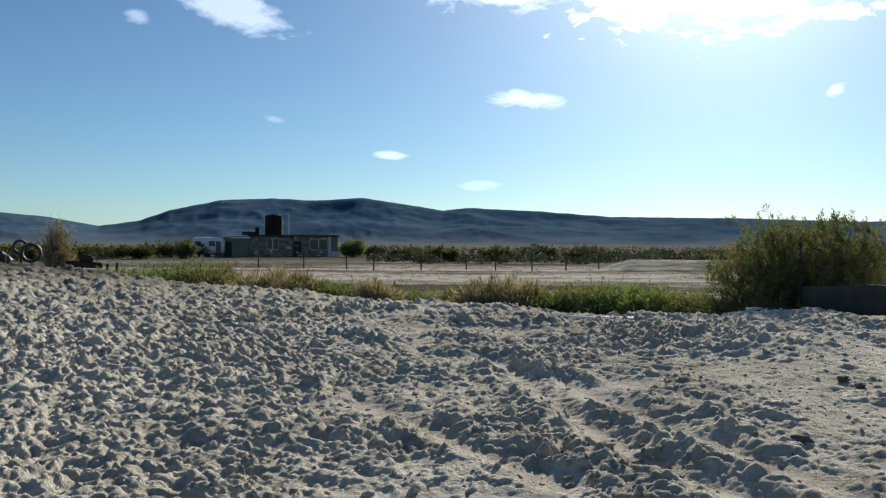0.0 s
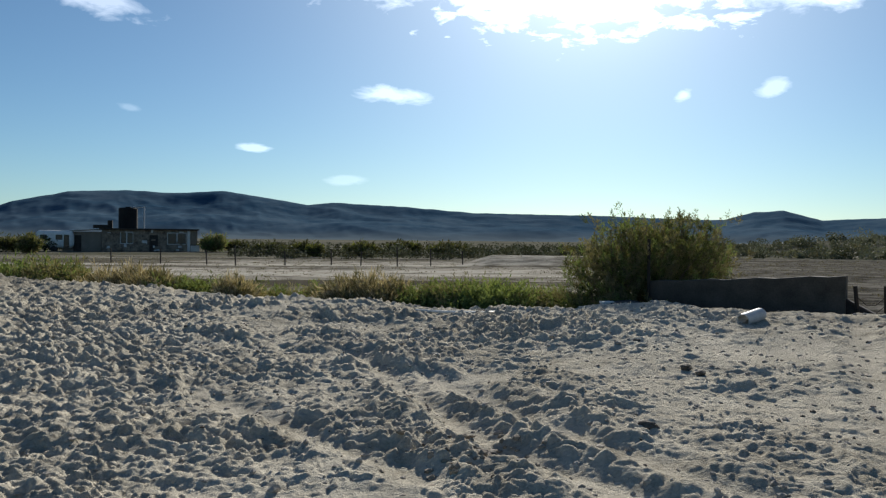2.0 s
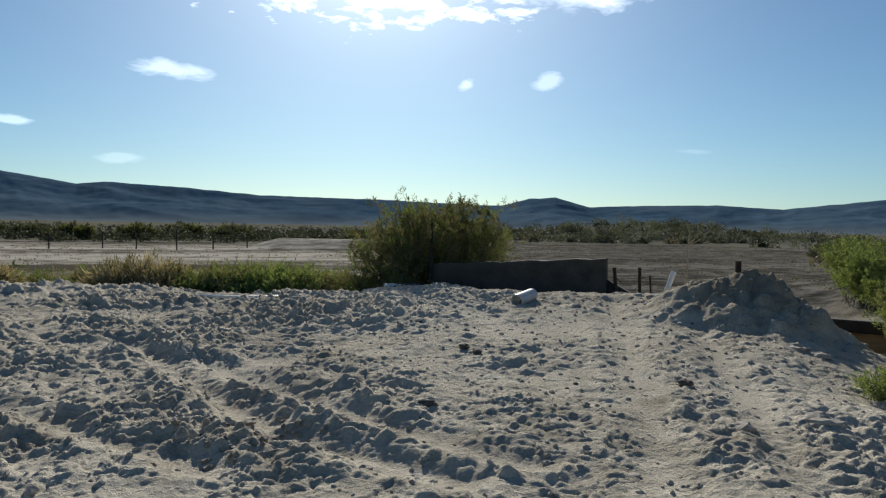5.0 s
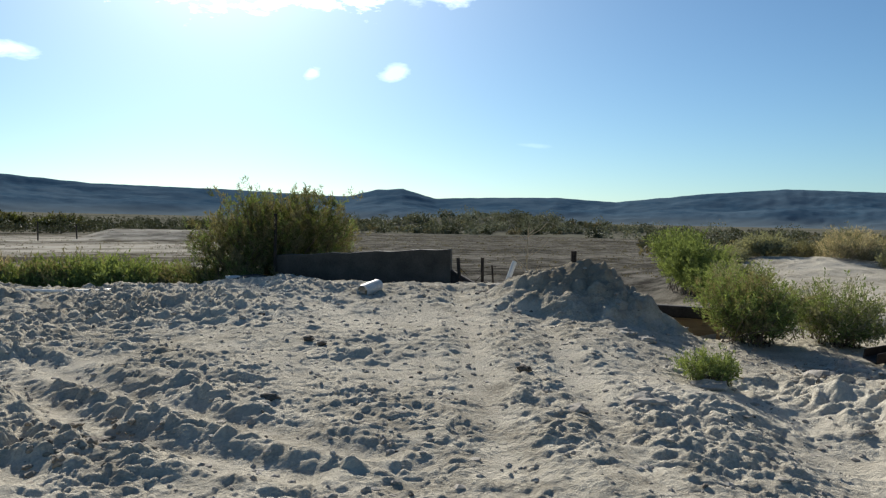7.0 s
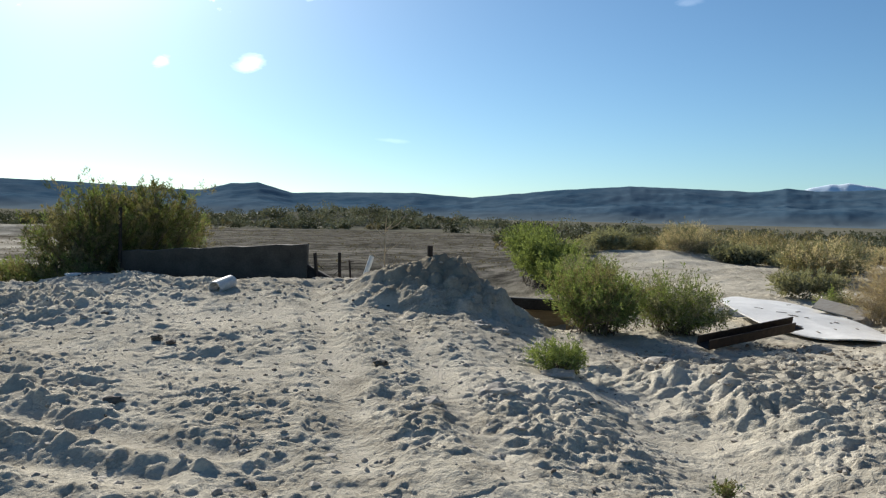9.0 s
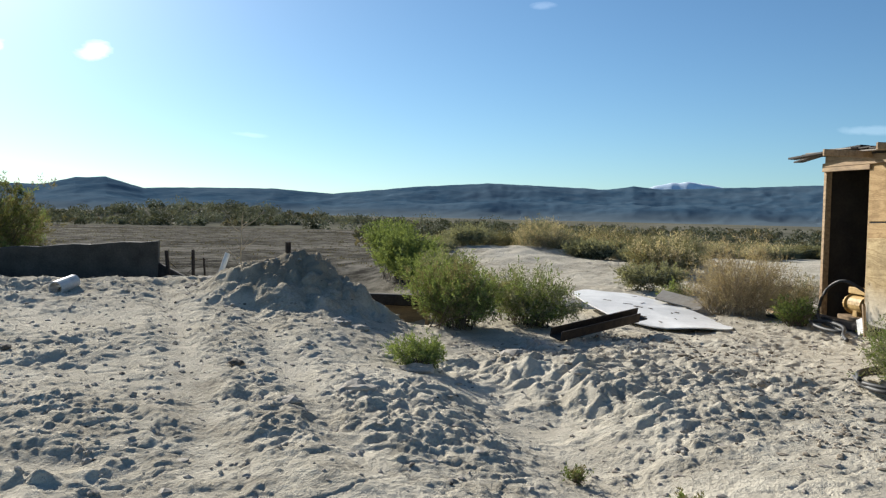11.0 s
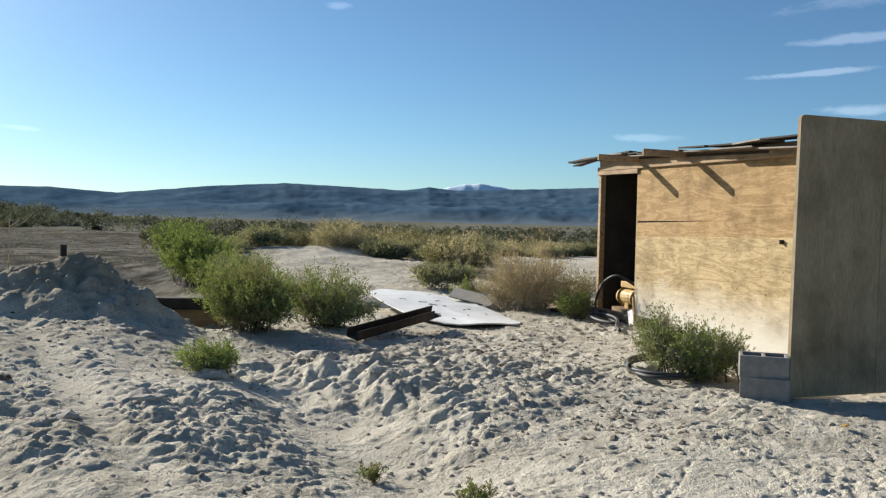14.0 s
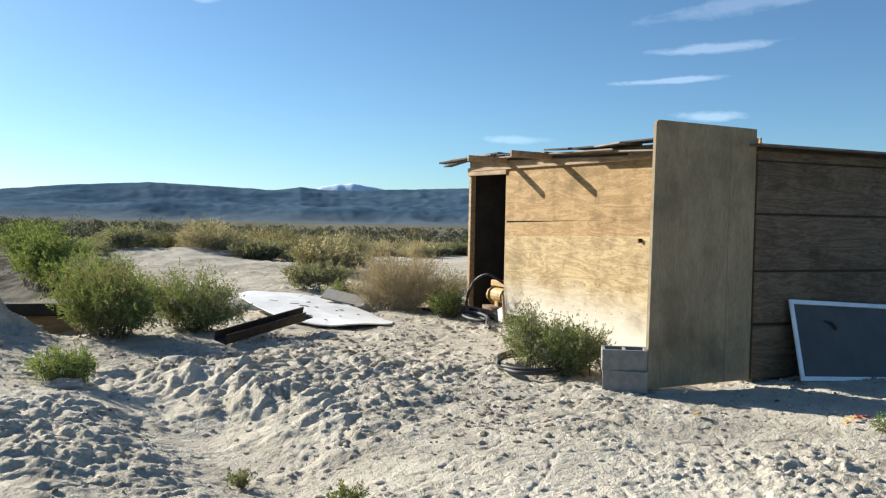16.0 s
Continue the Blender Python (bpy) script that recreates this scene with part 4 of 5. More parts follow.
def sheet(name, sx, sy, sz, m, mat, label="", bevel=0.003, parent=shed):
    bm = bmesh.new()
    box(bm, sx, sy, sz, m, bevel)
    return part(name, bm, mat, parent, label)


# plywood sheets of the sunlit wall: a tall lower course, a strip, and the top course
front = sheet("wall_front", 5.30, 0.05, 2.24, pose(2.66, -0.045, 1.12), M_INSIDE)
sheet("plywood_sheet", 5.32, 0.018, 1.38, pose(2.67, -0.009, 0.655, 0, 1.0, 0), M_PLYLOW, "silt-splashed plywood sheet", parent=front)
sheet("plywood_sheet", 5.34, 0.016, 0.23, pose(2.68, -0.010, 1.435, 0, 1.0, 0), M_PLY, parent=front)
sheet("plywood_sheet", 5.34, 0.018, 0.80, pose(2.68, -0.009, 1.945, 0, 0.3, 0), M_PLY, "stained plywood sheet", parent=front)
# nail heads and splinter knots on the lower course
bm = bmesh.new()
for ix in range(13):
    for iz in range(4):
        box(bm, 0.025, 0.012, 0.018, pose(1.9 + ix * 0.28 + rs.uniform(-0.05, 0.05), -0.001, 0.42 + iz * 0.26 + rs.uniform(-0.04, 0.04), 0, rs.uniform(-30, 30), 0), 0.003)
tagged(part("nail_head", bm, M_PLYLOW, front), kind="stuff")
# corner and door posts, lintel
sheet("corner_post", 0.09, 0.09, 2.3, pose(6.68, -0.05, 1.15), M_WOOD, "weathered door post", 0.006)
sheet("door_jamb", 0.05, 0.10, 2.26, pose(5.345, -0.06, 1.13), M_WOOD, "", 0.004)
sheet("lintel", 1.42, 0.045, 0.13, pose(6.0, 0.012, 2.34, 0, -1.5, 0), M_WOOD, "", 0.005)
sheet("jamb_near_corner", 0.10, 0.09, 2.3, pose(0.13, 0.03, 1.15, 0, 0.6, 0), M_DARKWOOD, "split grey corner board", 0.005)
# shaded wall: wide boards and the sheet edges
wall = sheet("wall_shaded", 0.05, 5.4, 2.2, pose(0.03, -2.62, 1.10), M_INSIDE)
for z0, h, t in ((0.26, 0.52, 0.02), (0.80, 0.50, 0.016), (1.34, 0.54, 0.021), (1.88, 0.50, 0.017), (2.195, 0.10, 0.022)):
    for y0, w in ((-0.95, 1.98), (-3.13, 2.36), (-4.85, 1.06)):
        sheet("wall_board", t, w, h - 0.004, pose(0.0, y0, z0, rs.uniform(-0.25, 0.25), 0, 0), M_SHADEPLY, parent=wall)
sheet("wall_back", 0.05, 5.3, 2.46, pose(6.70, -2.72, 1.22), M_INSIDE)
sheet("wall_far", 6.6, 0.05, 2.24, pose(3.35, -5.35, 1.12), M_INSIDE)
# inner walls close the doorway's view, their near-black tone standing in for shade
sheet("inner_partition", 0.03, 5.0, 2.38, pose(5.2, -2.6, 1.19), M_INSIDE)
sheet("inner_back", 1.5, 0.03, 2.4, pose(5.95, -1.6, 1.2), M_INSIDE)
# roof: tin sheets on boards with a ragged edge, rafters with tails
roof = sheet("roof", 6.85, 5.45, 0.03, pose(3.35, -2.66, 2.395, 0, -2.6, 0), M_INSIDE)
for n in range(9):
    sheet("roof_sheet", 0.86, 5.55 + rs.uniform(-0.1, 0.1), 0.02, pose(0.15 + n * 0.80, -2.58 + rs.uniform(-0.05, 0.05), 2.285 + 0.037 * n + (n % 2) * 0.012, rs.uniform(-0.3, 0.3), -2.6 + rs.uniform(-0.6, 0.6), rs.uniform(-0.6, 0.6)), M_TIN, parent=roof)
sheet("fascia", 6.5, 0.03, 0.17, pose(3.35, 0.03, 2.375, 0, -1.2, 0), M_WOOD, "grey ragged eave board", 0.006)
for n in range(1, 11):
    w = rs.uniform(0.55, 0.95)
    sheet("eave_slat", w, rs.uniform(0.20, 0.34), 0.022, pose(0.35 + n * 0.62, 0.08 + rs.uniform(-0.03, 0.05), 2.405 + 0.014 * n + (n % 3) * 0.014, rs.uniform(-3, 4), -1.2 + rs.uniform(-2.0, 2.0), rs.uniform(-5, 5)), M_DARKWOOD if n % 3 else M_TIN, "dark weathered slat on the eave")
for x0, y1, zz in ((5.22, 0.72, 2.46), (3.87, 0.70, 2.435)
                    ):
    sheet("rafter_tail", 0.05, 0.95, 0.09, pose(x0, y1 - 0.475, zz, 1.0, 0, 0), M_WOOD, "rafter end jutting past the eave", 0.005)
sheet("loose_board", 2.1, 0.14, 0.03, pose(6.35, 0.16, 2.56, 2, 1.0, 3), M_DARKWOOD, "", 0.004)
sheet("loose_board", 1.6, 0.16, 0.025, pose(7.0, 0.02, 2.55, -3, 2.0, -6), M_DARKWOOD, "", 0.003)
sheet("block_under_roof", 0.5, 0.10, 0.09, pose(1.75, 0.06, 2.31, 0, 0, 4), M_WOOD, "", 0.006)
# latch
sheet("latch", 0.03, 0.05, 0.05, pose(1.86, 0.02, 1.31), M_STEEL, "small rusty latch", 0.006)

# the tall sheet standing at the corner
panel = thing("door_panel", SHED @ pose(-0.045, 0.15, 0.0, 0, -0.25, 0), "tall dusty tan door panel standing at the corner", "panel")
bm = bmesh.new()
prof = []
for cx, cz, a0 in ((1.17 - 0.04, 2.435 - 0.04, 0), (0.0 + 0.012, 2.42 - 0.012, 90)):
    prof += [(cx + (0.04 if a0 == 0 else 0.012) * math.cos(radians(a0 + k * 22.5)), cz + (0.04 if a0 == 0 else 0.012) * math.sin(radians(a0 + k * 22.5))) for k in range(5)]
prof += [(0.0, 0.02), (1.19, 0.0)]
f = bm.faces.new([bm.verts.new((0, yy, zz)) for yy, zz in prof])
ex = bmesh.ops.extrude_face_region(bm, geom=[f])
bmesh.ops.translate(bm, vec=(-0.04, 0, 0), verts=[v for v in ex["geom"] if isinstance(v, bmesh.types.BMVert)])
bmesh.ops.recalc_face_normals(bm, faces=bm.faces)
part("panel", bm, M_PANEL, panel)
bm = bmesh.new(); box(bm, 0.006, 0.025, 2.36, pose(-0.043, 0.30, 1.21), 0.002); part("paint_run", bm, M_PANEL, panel)
bm = bmesh.new(); box(bm, 0.012, 0.03, 2.2, pose(0.02, 1.12, 1.15), 0.003); part("edge_batten", bm, M_WOOD, panel)

# the leaning window screen
screen = thing("window_screen", SHED @ pose(-0.30, -0.30, 0.02, 0, 17, 0) @ pose(0, 0, 0, 3.5, 0, 0), "torn insect screen in a white metal frame", "window screen")
sw, sh = 1.62, 0.80
for nm, sy, sz, y0, z0 in (("frame_bottom", sw, 0.045, -sw / 2, 0.022), ("frame_top", sw, 0.045, -sw / 2, sh - 0.022), ("frame_side", 0.045, sh - 0.09, -0.022, sh / 2), ("frame_side", 0.045, sh - 0.09, -sw + 0.022, sh / 2)):
    bm = bmesh.new(); box(bm, 0.025, sy, sz, pose(0, y0, z0), 0.004); part(nm, bm, M_FRAME, screen)
bm = bmesh.new(); box(bm, 0.004, sw - 0.08, sh - 0.08, pose(0.004, -sw / 2, sh / 2)); net = part("screen_mesh", bm, M_MESH, screen)
bm = bmesh.new()
tube(bm, [Vector((-0.008, -0.42, 0.60)), Vector((-0.012, -0.50, 0.585)), Vector((-0.014, -0.55, 0.545)), Vector((-0.01, -0.555, 0.51))], [0.006, 0.016, 0.02, 0.008], 6)
part("torn_flap", bm, M_BLACK, net, "black torn flap of mesh")
bm = bmesh.new(); box(bm, 0.02, 0.07, 0.02, pose(-0.012, -0.95, 0.03), 0.004); part("latch", bm, M_STEEL, screen)


# cinder blocks
def cinder_block(m):
    ob = thing("cinder_block", m, "grey concrete block stacked beside the panel", "block", "cinder blocks")
    bm = bmesh.new()
    for y0 in (-0.085, 0.085):
        box(bm, 0.40, 0.03, 0.19, pose(0, y0, 0.095), 0.004)
    for x0 in (-0.185, 0.0, 0.185):
        box(bm, 0.03, 0.14, 0.19, pose(x0, 0, 0.095), 0.004)
    part("block_body", bm, M_BLOCK, ob)
    return ob


bx, by = at(7.83, -88.6)
gz = ground_z(bx, by)
cinder_block(pose(bx, by, gz - 0.02, 0, 0, -92))
cinder_block(pose(bx + 0.02, by + 0.02, gz + 0.172, 4, 0, -84))

# pump in the doorway, its hose, planks and the sill
pump = thing("water_pump", SHED @ pose(5.95, -0.28, 0.05), "yellow water pump standing in the shed doorway", "pump")
bm = bmesh.new(); box(bm, 0.75, 0.35, 0.08, pose(0, 0, 0.04), 0.01); part("base", bm, M_WOOD, pump)
bm = bmesh.new(); tube(bm, [Vector((-0.18, 0, 0.25)), Vector((0.22, 0, 0.25))], [0.13, 0.13], 16); box(bm, 0.14, 0.2, 0.12, pose(0, 0, 0.13), 0.01); part("motor", bm, M_YELLOW, pump)
bm = bmesh.new(); tube(bm, [Vector((0.22, 0, 0.25)), Vector((0.34, 0, 0.25))], [0.16, 0.12], 16); part("impeller_housing", bm, M_YELLOW, pump)
bm = bmesh.new(); box(bm, 0.5, 0.12, 0.1, pose(0.05, 0, 0.45), 0.012); part("top_bar", bm, M_YELLOW, pump)
bm = bmesh.new(); tube(bm, [Vector((-0.3, 0.1, 0.1)), Vector((-0.3, 0.1, 0.46))], 0.02, 8); part("outlet_pipe", bm, M_STEEL, pump)
bm = bmesh.new(); box(bm, 0.16, 0.03, 0.55, pose(-0.46, 0.14, 0.34, 0, 6, 0), 0.006); part("guard_board", bm, M_YELLOW, pump)
sill = tagged(sheet("door_sill", 1.9, 0.16, 0.10, SHED @ pose(5.6, 0.16, 0.06, 0, 0, 2), M_DARKWOOD, "", 0.008, None), "dark timber sill lying before the doorway", "timber")
tagged(sheet("plank", 1.3, 0.14, 0.05, SHED @ pose(6.9, 0.55, 0.05, 0, -2, -8), M_WOOD, "", 0.006, None), "weathered plank lying in the sand", "plank")
tagged(sheet("plank", 0.9, 0.10, 0.04, SHED @ pose(6.3, 0.75, 0.045, 0, 1, 5), M_DARKWOOD, "", 0.006, None), "dark plank lying in the sand", "plank")
stake = thing("stake", SHED @ pose(4.75, 0.30, 0.0), "pale wooden stake with a nailed offcut", "stake")
bm = bmesh.new(); box(bm, 0.035, 0.035, 0.46, pose(0, 0, 0.2, 0, 10, 0), 0.004); part("post", bm, M_WOOD, stake)
bm = bmesh.new(); box(bm, 0.16, 0.02, 0.22, pose(0.09, 0, 0.11, 0, 18, 0), 0.004); part("offcut", bm, M_WHITE, stake)


def hose(name, pts, r, label):
    bm = bmesh.new()
    P = [Vector(p) for p in pts]
    fine = []
    for i in range(len(P) - 1):
        a, b, c, d = P[max(i - 1, 0)], P[i], P[i + 1], P[min(i + 2, len(P) - 1)]
        for k in range(5):
            t = k / 5
            fine.append(0.5 * ((2 * b) + (c - a) * t + (2 * a - 5 * b + 4 * c - d) * t * t + (3 * b - a - 3 * c + d) * t ** 3))
    fine.append(P[-1])
    tube(bm, fine, r, 8)
    return tagged(part(name, bm, M_BLACK, None, smooth=True), label, "hose")


def coil(cx, cy, r0, turns, rise, squash=0.7, a0=0.0):
    pts = []
    for k in range(int(turns * 10) + 1):
        a = a0 + k / 10 * 2 * math.pi
        r = r0 * (1 + 0.05 * math.sin(k * 1.7))
        x, y = cx + r * math.cos(a), cy + r * squash * math.sin(a)
        pts.append((x, y, ground_z(x, y) + 0.03 + rise * k / 10))
    return pts


hx, hy = at(8.75, -82.6)
hose("hose", coil(hx, hy, 0.62, 2.3, 0.028, 0.62, 0.4), 0.021, "black hose coiled on the ground round a shrub")
loop = [SHED @ Vector(v) for v in ((5.65, -0.18, 0.52), (5.85, 0.05, 0.66), (6.1, 0.18, 0.5), (6.12, 0.28, 0.2), (5.9, 0.34, 0.06), (5.5, 0.42, 0.05), (5.0, 0.52, 0.05), (4.7, 0.62, 0.05), (5.0, 0.74, 0.06), (5.5, 0.68, 0.09), (5.3, 0.5, 0.11), (4.8, 0.55, 0.1), (4.4, 0.75, 0.05), (4.0, 0.9, 0.04))]
hose("pump_hose", loop, 0.024, "black hose looping from the pump to the ground")

# ---- the bank and the mound ----
# low concrete wall, in two pours
wa, wb = Vector((5.45, 12.85)), Vector((7.62, 10.93))
wd = (wb - wa)
wl = wd.length
WALL = pose(wa.x, wa.y, 0, 0, 0, math.degrees(math.atan2(wd.y, wd.x)))
low_wall = thing("concrete_wall", WALL, "low dark concrete wall half buried in the bank", "wall")
bm = bmesh.new()
n = 12
rows = []
for k in range(n + 1):
    u = k / n
    top = 0.82 + 0.175 * u + 0.012 * math.sin(k * 2.1)
    rows.append([bm.verts.new((u * wl, y0, z0)) for y0, z0 in ((0, 0.1), (0, top - 0.012), (0.012, top), (0.208, top), (0.22, top - 0.012), (0.22, 0.1))])
for a, b in zip(rows, rows[1:]):
    for k in range(5):
        bm.faces.new((a[k], b[k], b[k + 1], a[k + 1]))
bm.faces.new(rows[0]); bm.faces.new(rows[-1][::-1])
bmesh.ops.recalc_face_normals(bm, faces=bm.faces)
part("wall_body", bm, M_CONC, low_wall)
bm = bmesh.new(); box(bm, 0.5, 0.16, 0.5, pose(wl + 0.06, 0.12, 0.35, 0, 28, 0), 0.02); part("buttress", bm, M_DARKWOOD, low_wall)


def rod(name, d, az, top, r, mat, label, category, lean=0.0, group="", dz=0.0):
    x, y = at(d, az)
    z = ground_z(x, y)
    h = top - z + 0.15
    bm = bmesh.new()
    tube(bm, [Vector((0, 0, -0.15)), Vector((0, 0, h * 0.5)), Vector((0, 0, h - 0.15))], r, 8)
    ob = part(name, bm, mat, None, m=pose(x, y, z, 0, lean, az))
    return tagged(ob, label, category, group)


rod("fence_post", 13.9, -23.02, 1.50, 0.026, M_STEEL, "dark post standing in the big bush", "post", 0, "posts")
rod("steel_rod", 13.3, -35.6, 0.86, 0.028, M_STEEL, "dark steel rod in the bank", "post", -5, "steel rods")
rod("steel_rod", 13.5, -37.1, 0.86, 0.026, M_STEEL, "dark steel rod in the bank", "post", -1, "steel rods")
rod("steel_rod", 13.9, -37.9, 0.72, 0.016, M_STEEL, "thin dark steel rod in the bank", "post", -4, "steel rods")
rod("mound_post", 11.05, -43.2, 1.085, 0.037, M_STEEL, "short dark post set in the dirt mound", "post")
rod("fence_post", 15.2, -6.3, 0.62, 0.02, M_WOOD, "thin grey stake in the ditch weeds", "post", 3, "posts")
# sagging mesh between the rods
bm = bmesh.new()
xa, ya = at(13.35, -35.5); xb, yb = at(13.8, -38.0)
for z0 in (0.45, 0.58, 0.7):
    tube(bm, [Vector((xa + (xb - xa) * t, ya + (yb - ya) * t, z0 - 0.14 * math.sin(math.pi * min(t * 1.6, 1.0)))) for t in (0, 0.2, 0.4, 0.6, 0.8, 1)], 0.006, 5)
tagged(part("fence_wire", bm, M_STEEL), "slack rusty wire strung between steel rods", "wire")

M_PIPE = rough_material("pale_plastic", (0.42, 0.42, 0.41), (0.58, 0.58, 0.56), 6, 0.5, 60, 0.1, 0.002)
M_PVC = rough_material("white_plastic", (0.62, 0.62, 0.58), (0.78, 0.77, 0.73), 6, 0.5, 60, 0.1, 0.002)


def lying_tube(name, a, b, r, wall_t, mat, label, category):
    a, b = Vector(a), Vector(b)
    bm = bmesh.new()
    outer = tube(bm, [a, b], r, 20, False)
    inner = tube(bm, [a, b], r - wall_t, 20, False)
    for o, i in zip(outer, inner):
        for k in range(20):
            bm.faces.new((o[k], o[(k + 1) % 20], i[(k + 1) % 20], i[k]))
    bmesh.ops.recalc_face_normals(bm, faces=bm.faces)
    ob = part(name, bm, mat, smooth=False)
    return tagged(ob, label, category)


px, py = at(11.0, -28.9); qx, qy = at(11.4, -29.95)
zp, zq = ground_z(px, py), ground_z(qx, qy)
lying_tube("pipe_section", (px, py, zp + 0.03), (qx, qy, zq + 0.05), 0.085, 0.010, M_PIPE, "short pale grey pipe lying on the bank", "pipe")
px, py = at(13.55, -38.75); qx, qy = at(13.65, -39.25)
lying_tube("pipe_stub", (px, py, 0.45), (qx, qy, 0.80), 0.04, 0.006, M_PVC, "white plastic pipe leaning out of the ditch", "pipe")
bm = bmesh.new()
pts = [at(12.75, -7.4), at(12.6, -9.5), at(12.5, -11.8), at(12.4, -14.1)]
tube(bm, [Vector((x, y, ground_z(x, y) + 0.035)) for x, y in pts], 0.022, 8)
tagged(part("water_pipe", bm, M_PVC, smooth=True), "thin white pipe lying along the bank's crest", "pipe")


# lumps of rock and hardened soil
def rock(name, m, sx, sy, sz, mat, label, seed, category="rock", group="rocks"):
    rng = random.Random(seed)
    bm = bmesh.new()
    bmesh.ops.create_icosphere(bm, subdivisions=3, radius=1.0)
    off = Vector((rng.uniform(0, 50), rng.uniform(0, 50), rng.uniform(0, 50)))
    for v in bm.verts:
        k = 1 + 0.45 * noise.noise(v.co * 1.3 + off) + 0.2 * noise.noise(v.co * 3.4 + off)
        v.co = Vector((v.co.x * sx, v.co.y * sy, v.co.z * sz)) * k
    ob = part(name, bm, mat, None, m=m)
    return tagged(ob, label, category, group)


M_ROCK = rough_material("soil_rock", (0.24, 0.205, 0.165), (0.44, 0.40, 0.34), 6, 0.95, 50, 0.6, 0.012)
M_STRAW = rough_material("crusted_straw", (0.15, 0.12, 0.085), (0.34, 0.285, 0.21), 9, 0.95, 60, 0.6, 0.012)
M_DUNG = rough_material("dark_clod", (0.06, 0.048, 0.036), (0.17, 0.14, 0.11), 9, 0.95, 60, 0.6, 0.012)
for n, (d, az, s, mat, lab) in enumerate((
        (11.4, -38.2, 0.16, M_ROCK, "pale rock at the foot of the mound"), (11.2, -37.0, 0.12, M_DUNG, "dark flat rock at the foot of the mound"), (11.6, -39.0, 0.10, M_ROCK, "pale rock at the foot of the mound"),
        (7.75, -52.1, 0.15, M_ROCK, "rounded rock beside a small shrub"), (6.35, -23.0, 0.10, M_DUNG, "dark clod on the trampled crust"), (9.6, -22.3, 0.07, M_DUNG, "dark clod on the trampled crust"),
        (8.4, -25.4, 0.09, M_DUNG, "dark clod on the trampled crust"), (8.2, -26.3, 0.07, M_DUNG, "dark clod on the trampled crust"), (5.6, -12.1, 0.13, M_DUNG, "dark crumbly clod on the crust"), (5.45, -11.2, 0.10, M_DUNG, "dark crumbly clod on the crust"),
        (5.7, -10.6, 0.08, M_DUNG, "dark crumbly clod on the crust"), (7.3, -40.0, 0.09, M_DUNG, "dark clod on the trampled crust"), (12.4, -15.3, 0.07, M_STEEL, "black lump on the bank's crest"),
        (6.6, -48.0, 0.16, M_ROCK, "pale slab of broken crust"), (6.2, -43.5, 0.10, M_ROCK, "pale slab of broken crust"), (9.4, -46.8, 0.14, M_ROCK, "pale clod below the mound"), (9.3, -48.0, 0.12, M_ROCK, "pale clod below the mound"),
        (14.2, -70.4, 0.3, M_ROCK, "pale soil lump by the hollow"), (9.7, -60.0, 0.2, M_ROCK, "pale soil lump on the sand bank"), (8.7, -59.0, 0.22, M_ROCK, "pale soil lump on the sand bank"))):
    s *= 0.62 if mat is M_DUNG else 0.85
    rock("rock", on_ground(d, az, 40 * n, s * 0.2), s * 1.25, s, s * 0.55, mat, lab, 100 + n)


# crumbs of crust strewn over the ground
def crumbs(name, count, mat, lo, hi, label, seed, patches=None):
    rng = np.random.default_rng(seed)
    ico = bmesh.new()
    bmesh.ops.create_icosphere(ico, subdivisions=1, radius=1.0)
    base = np.array([v.co[:] for v in ico.verts])
    ico.verts.ensure_lookup_table()
    faces = np.array([[v.index for v in f.verts] for f in ico.faces])
    ico.free()
    az = rng.uniform(-104, 32, count)
    d = np.sqrt(rng.uniform(4.0 ** 2, 13.5 ** 2, count))
    if patches is not None:
        k = rng.integers(0, len(patches), count)
        P = np.array(patches)
        az, d = P[k, 1] + rng.normal(0, 1, count) * P[k, 2] / P[k, 0] * 57, P[k, 0] + rng.normal(0, 1, count) * P[k, 2]
    x, y = -np.sin(np.radians(az)) * d, np.cos(np.radians(az)) * d
    z = lie(x, y) + relief(x, y, d, az)
    s = rng.uniform(lo, hi, count) ** 1.0
    v = base[None] * (s[:, None, None] * rng.uniform(0.5, 1.3, (count, 1, 3)) * rng.uniform(0.75, 1.25, (count, len(base), 1)))
    v[:, :, 2] *= 0.6
    v = v + np.stack([x, y, z], -1)[:, None]
    f = faces[None] + (np.arange(count) * len(base))[:, None, None]
    return tagged(new(name, raw_mesh(name, v.reshape(-1, 3), f.reshape(-1, 3), mat)), label, "clods", kind="stuff")


crumbs("crust_crumbs", 5200, M_ROCK, 0.008, 0.035, "loose crumbs of pale crust over the yard", 3)
crumbs("dark_crumbs", 420, M_DUNG, 0.008, 0.026, "dark crumbs scattered over the crust", 4)
crumbs("straw_clods", 700, M_STRAW, 0.008, 0.04, "brown crusted clods before the shed", 6, [(10.2, -71, 0.5), (9.4, -74, 0.6), (8.4, -77, 0.5), (10.6, -66, 0.3), (7.2, -79, 0.4), (9.0, -60, 0.35), (5.55, -11.3, 0.25), (6.4, -80.5, 0.3)])

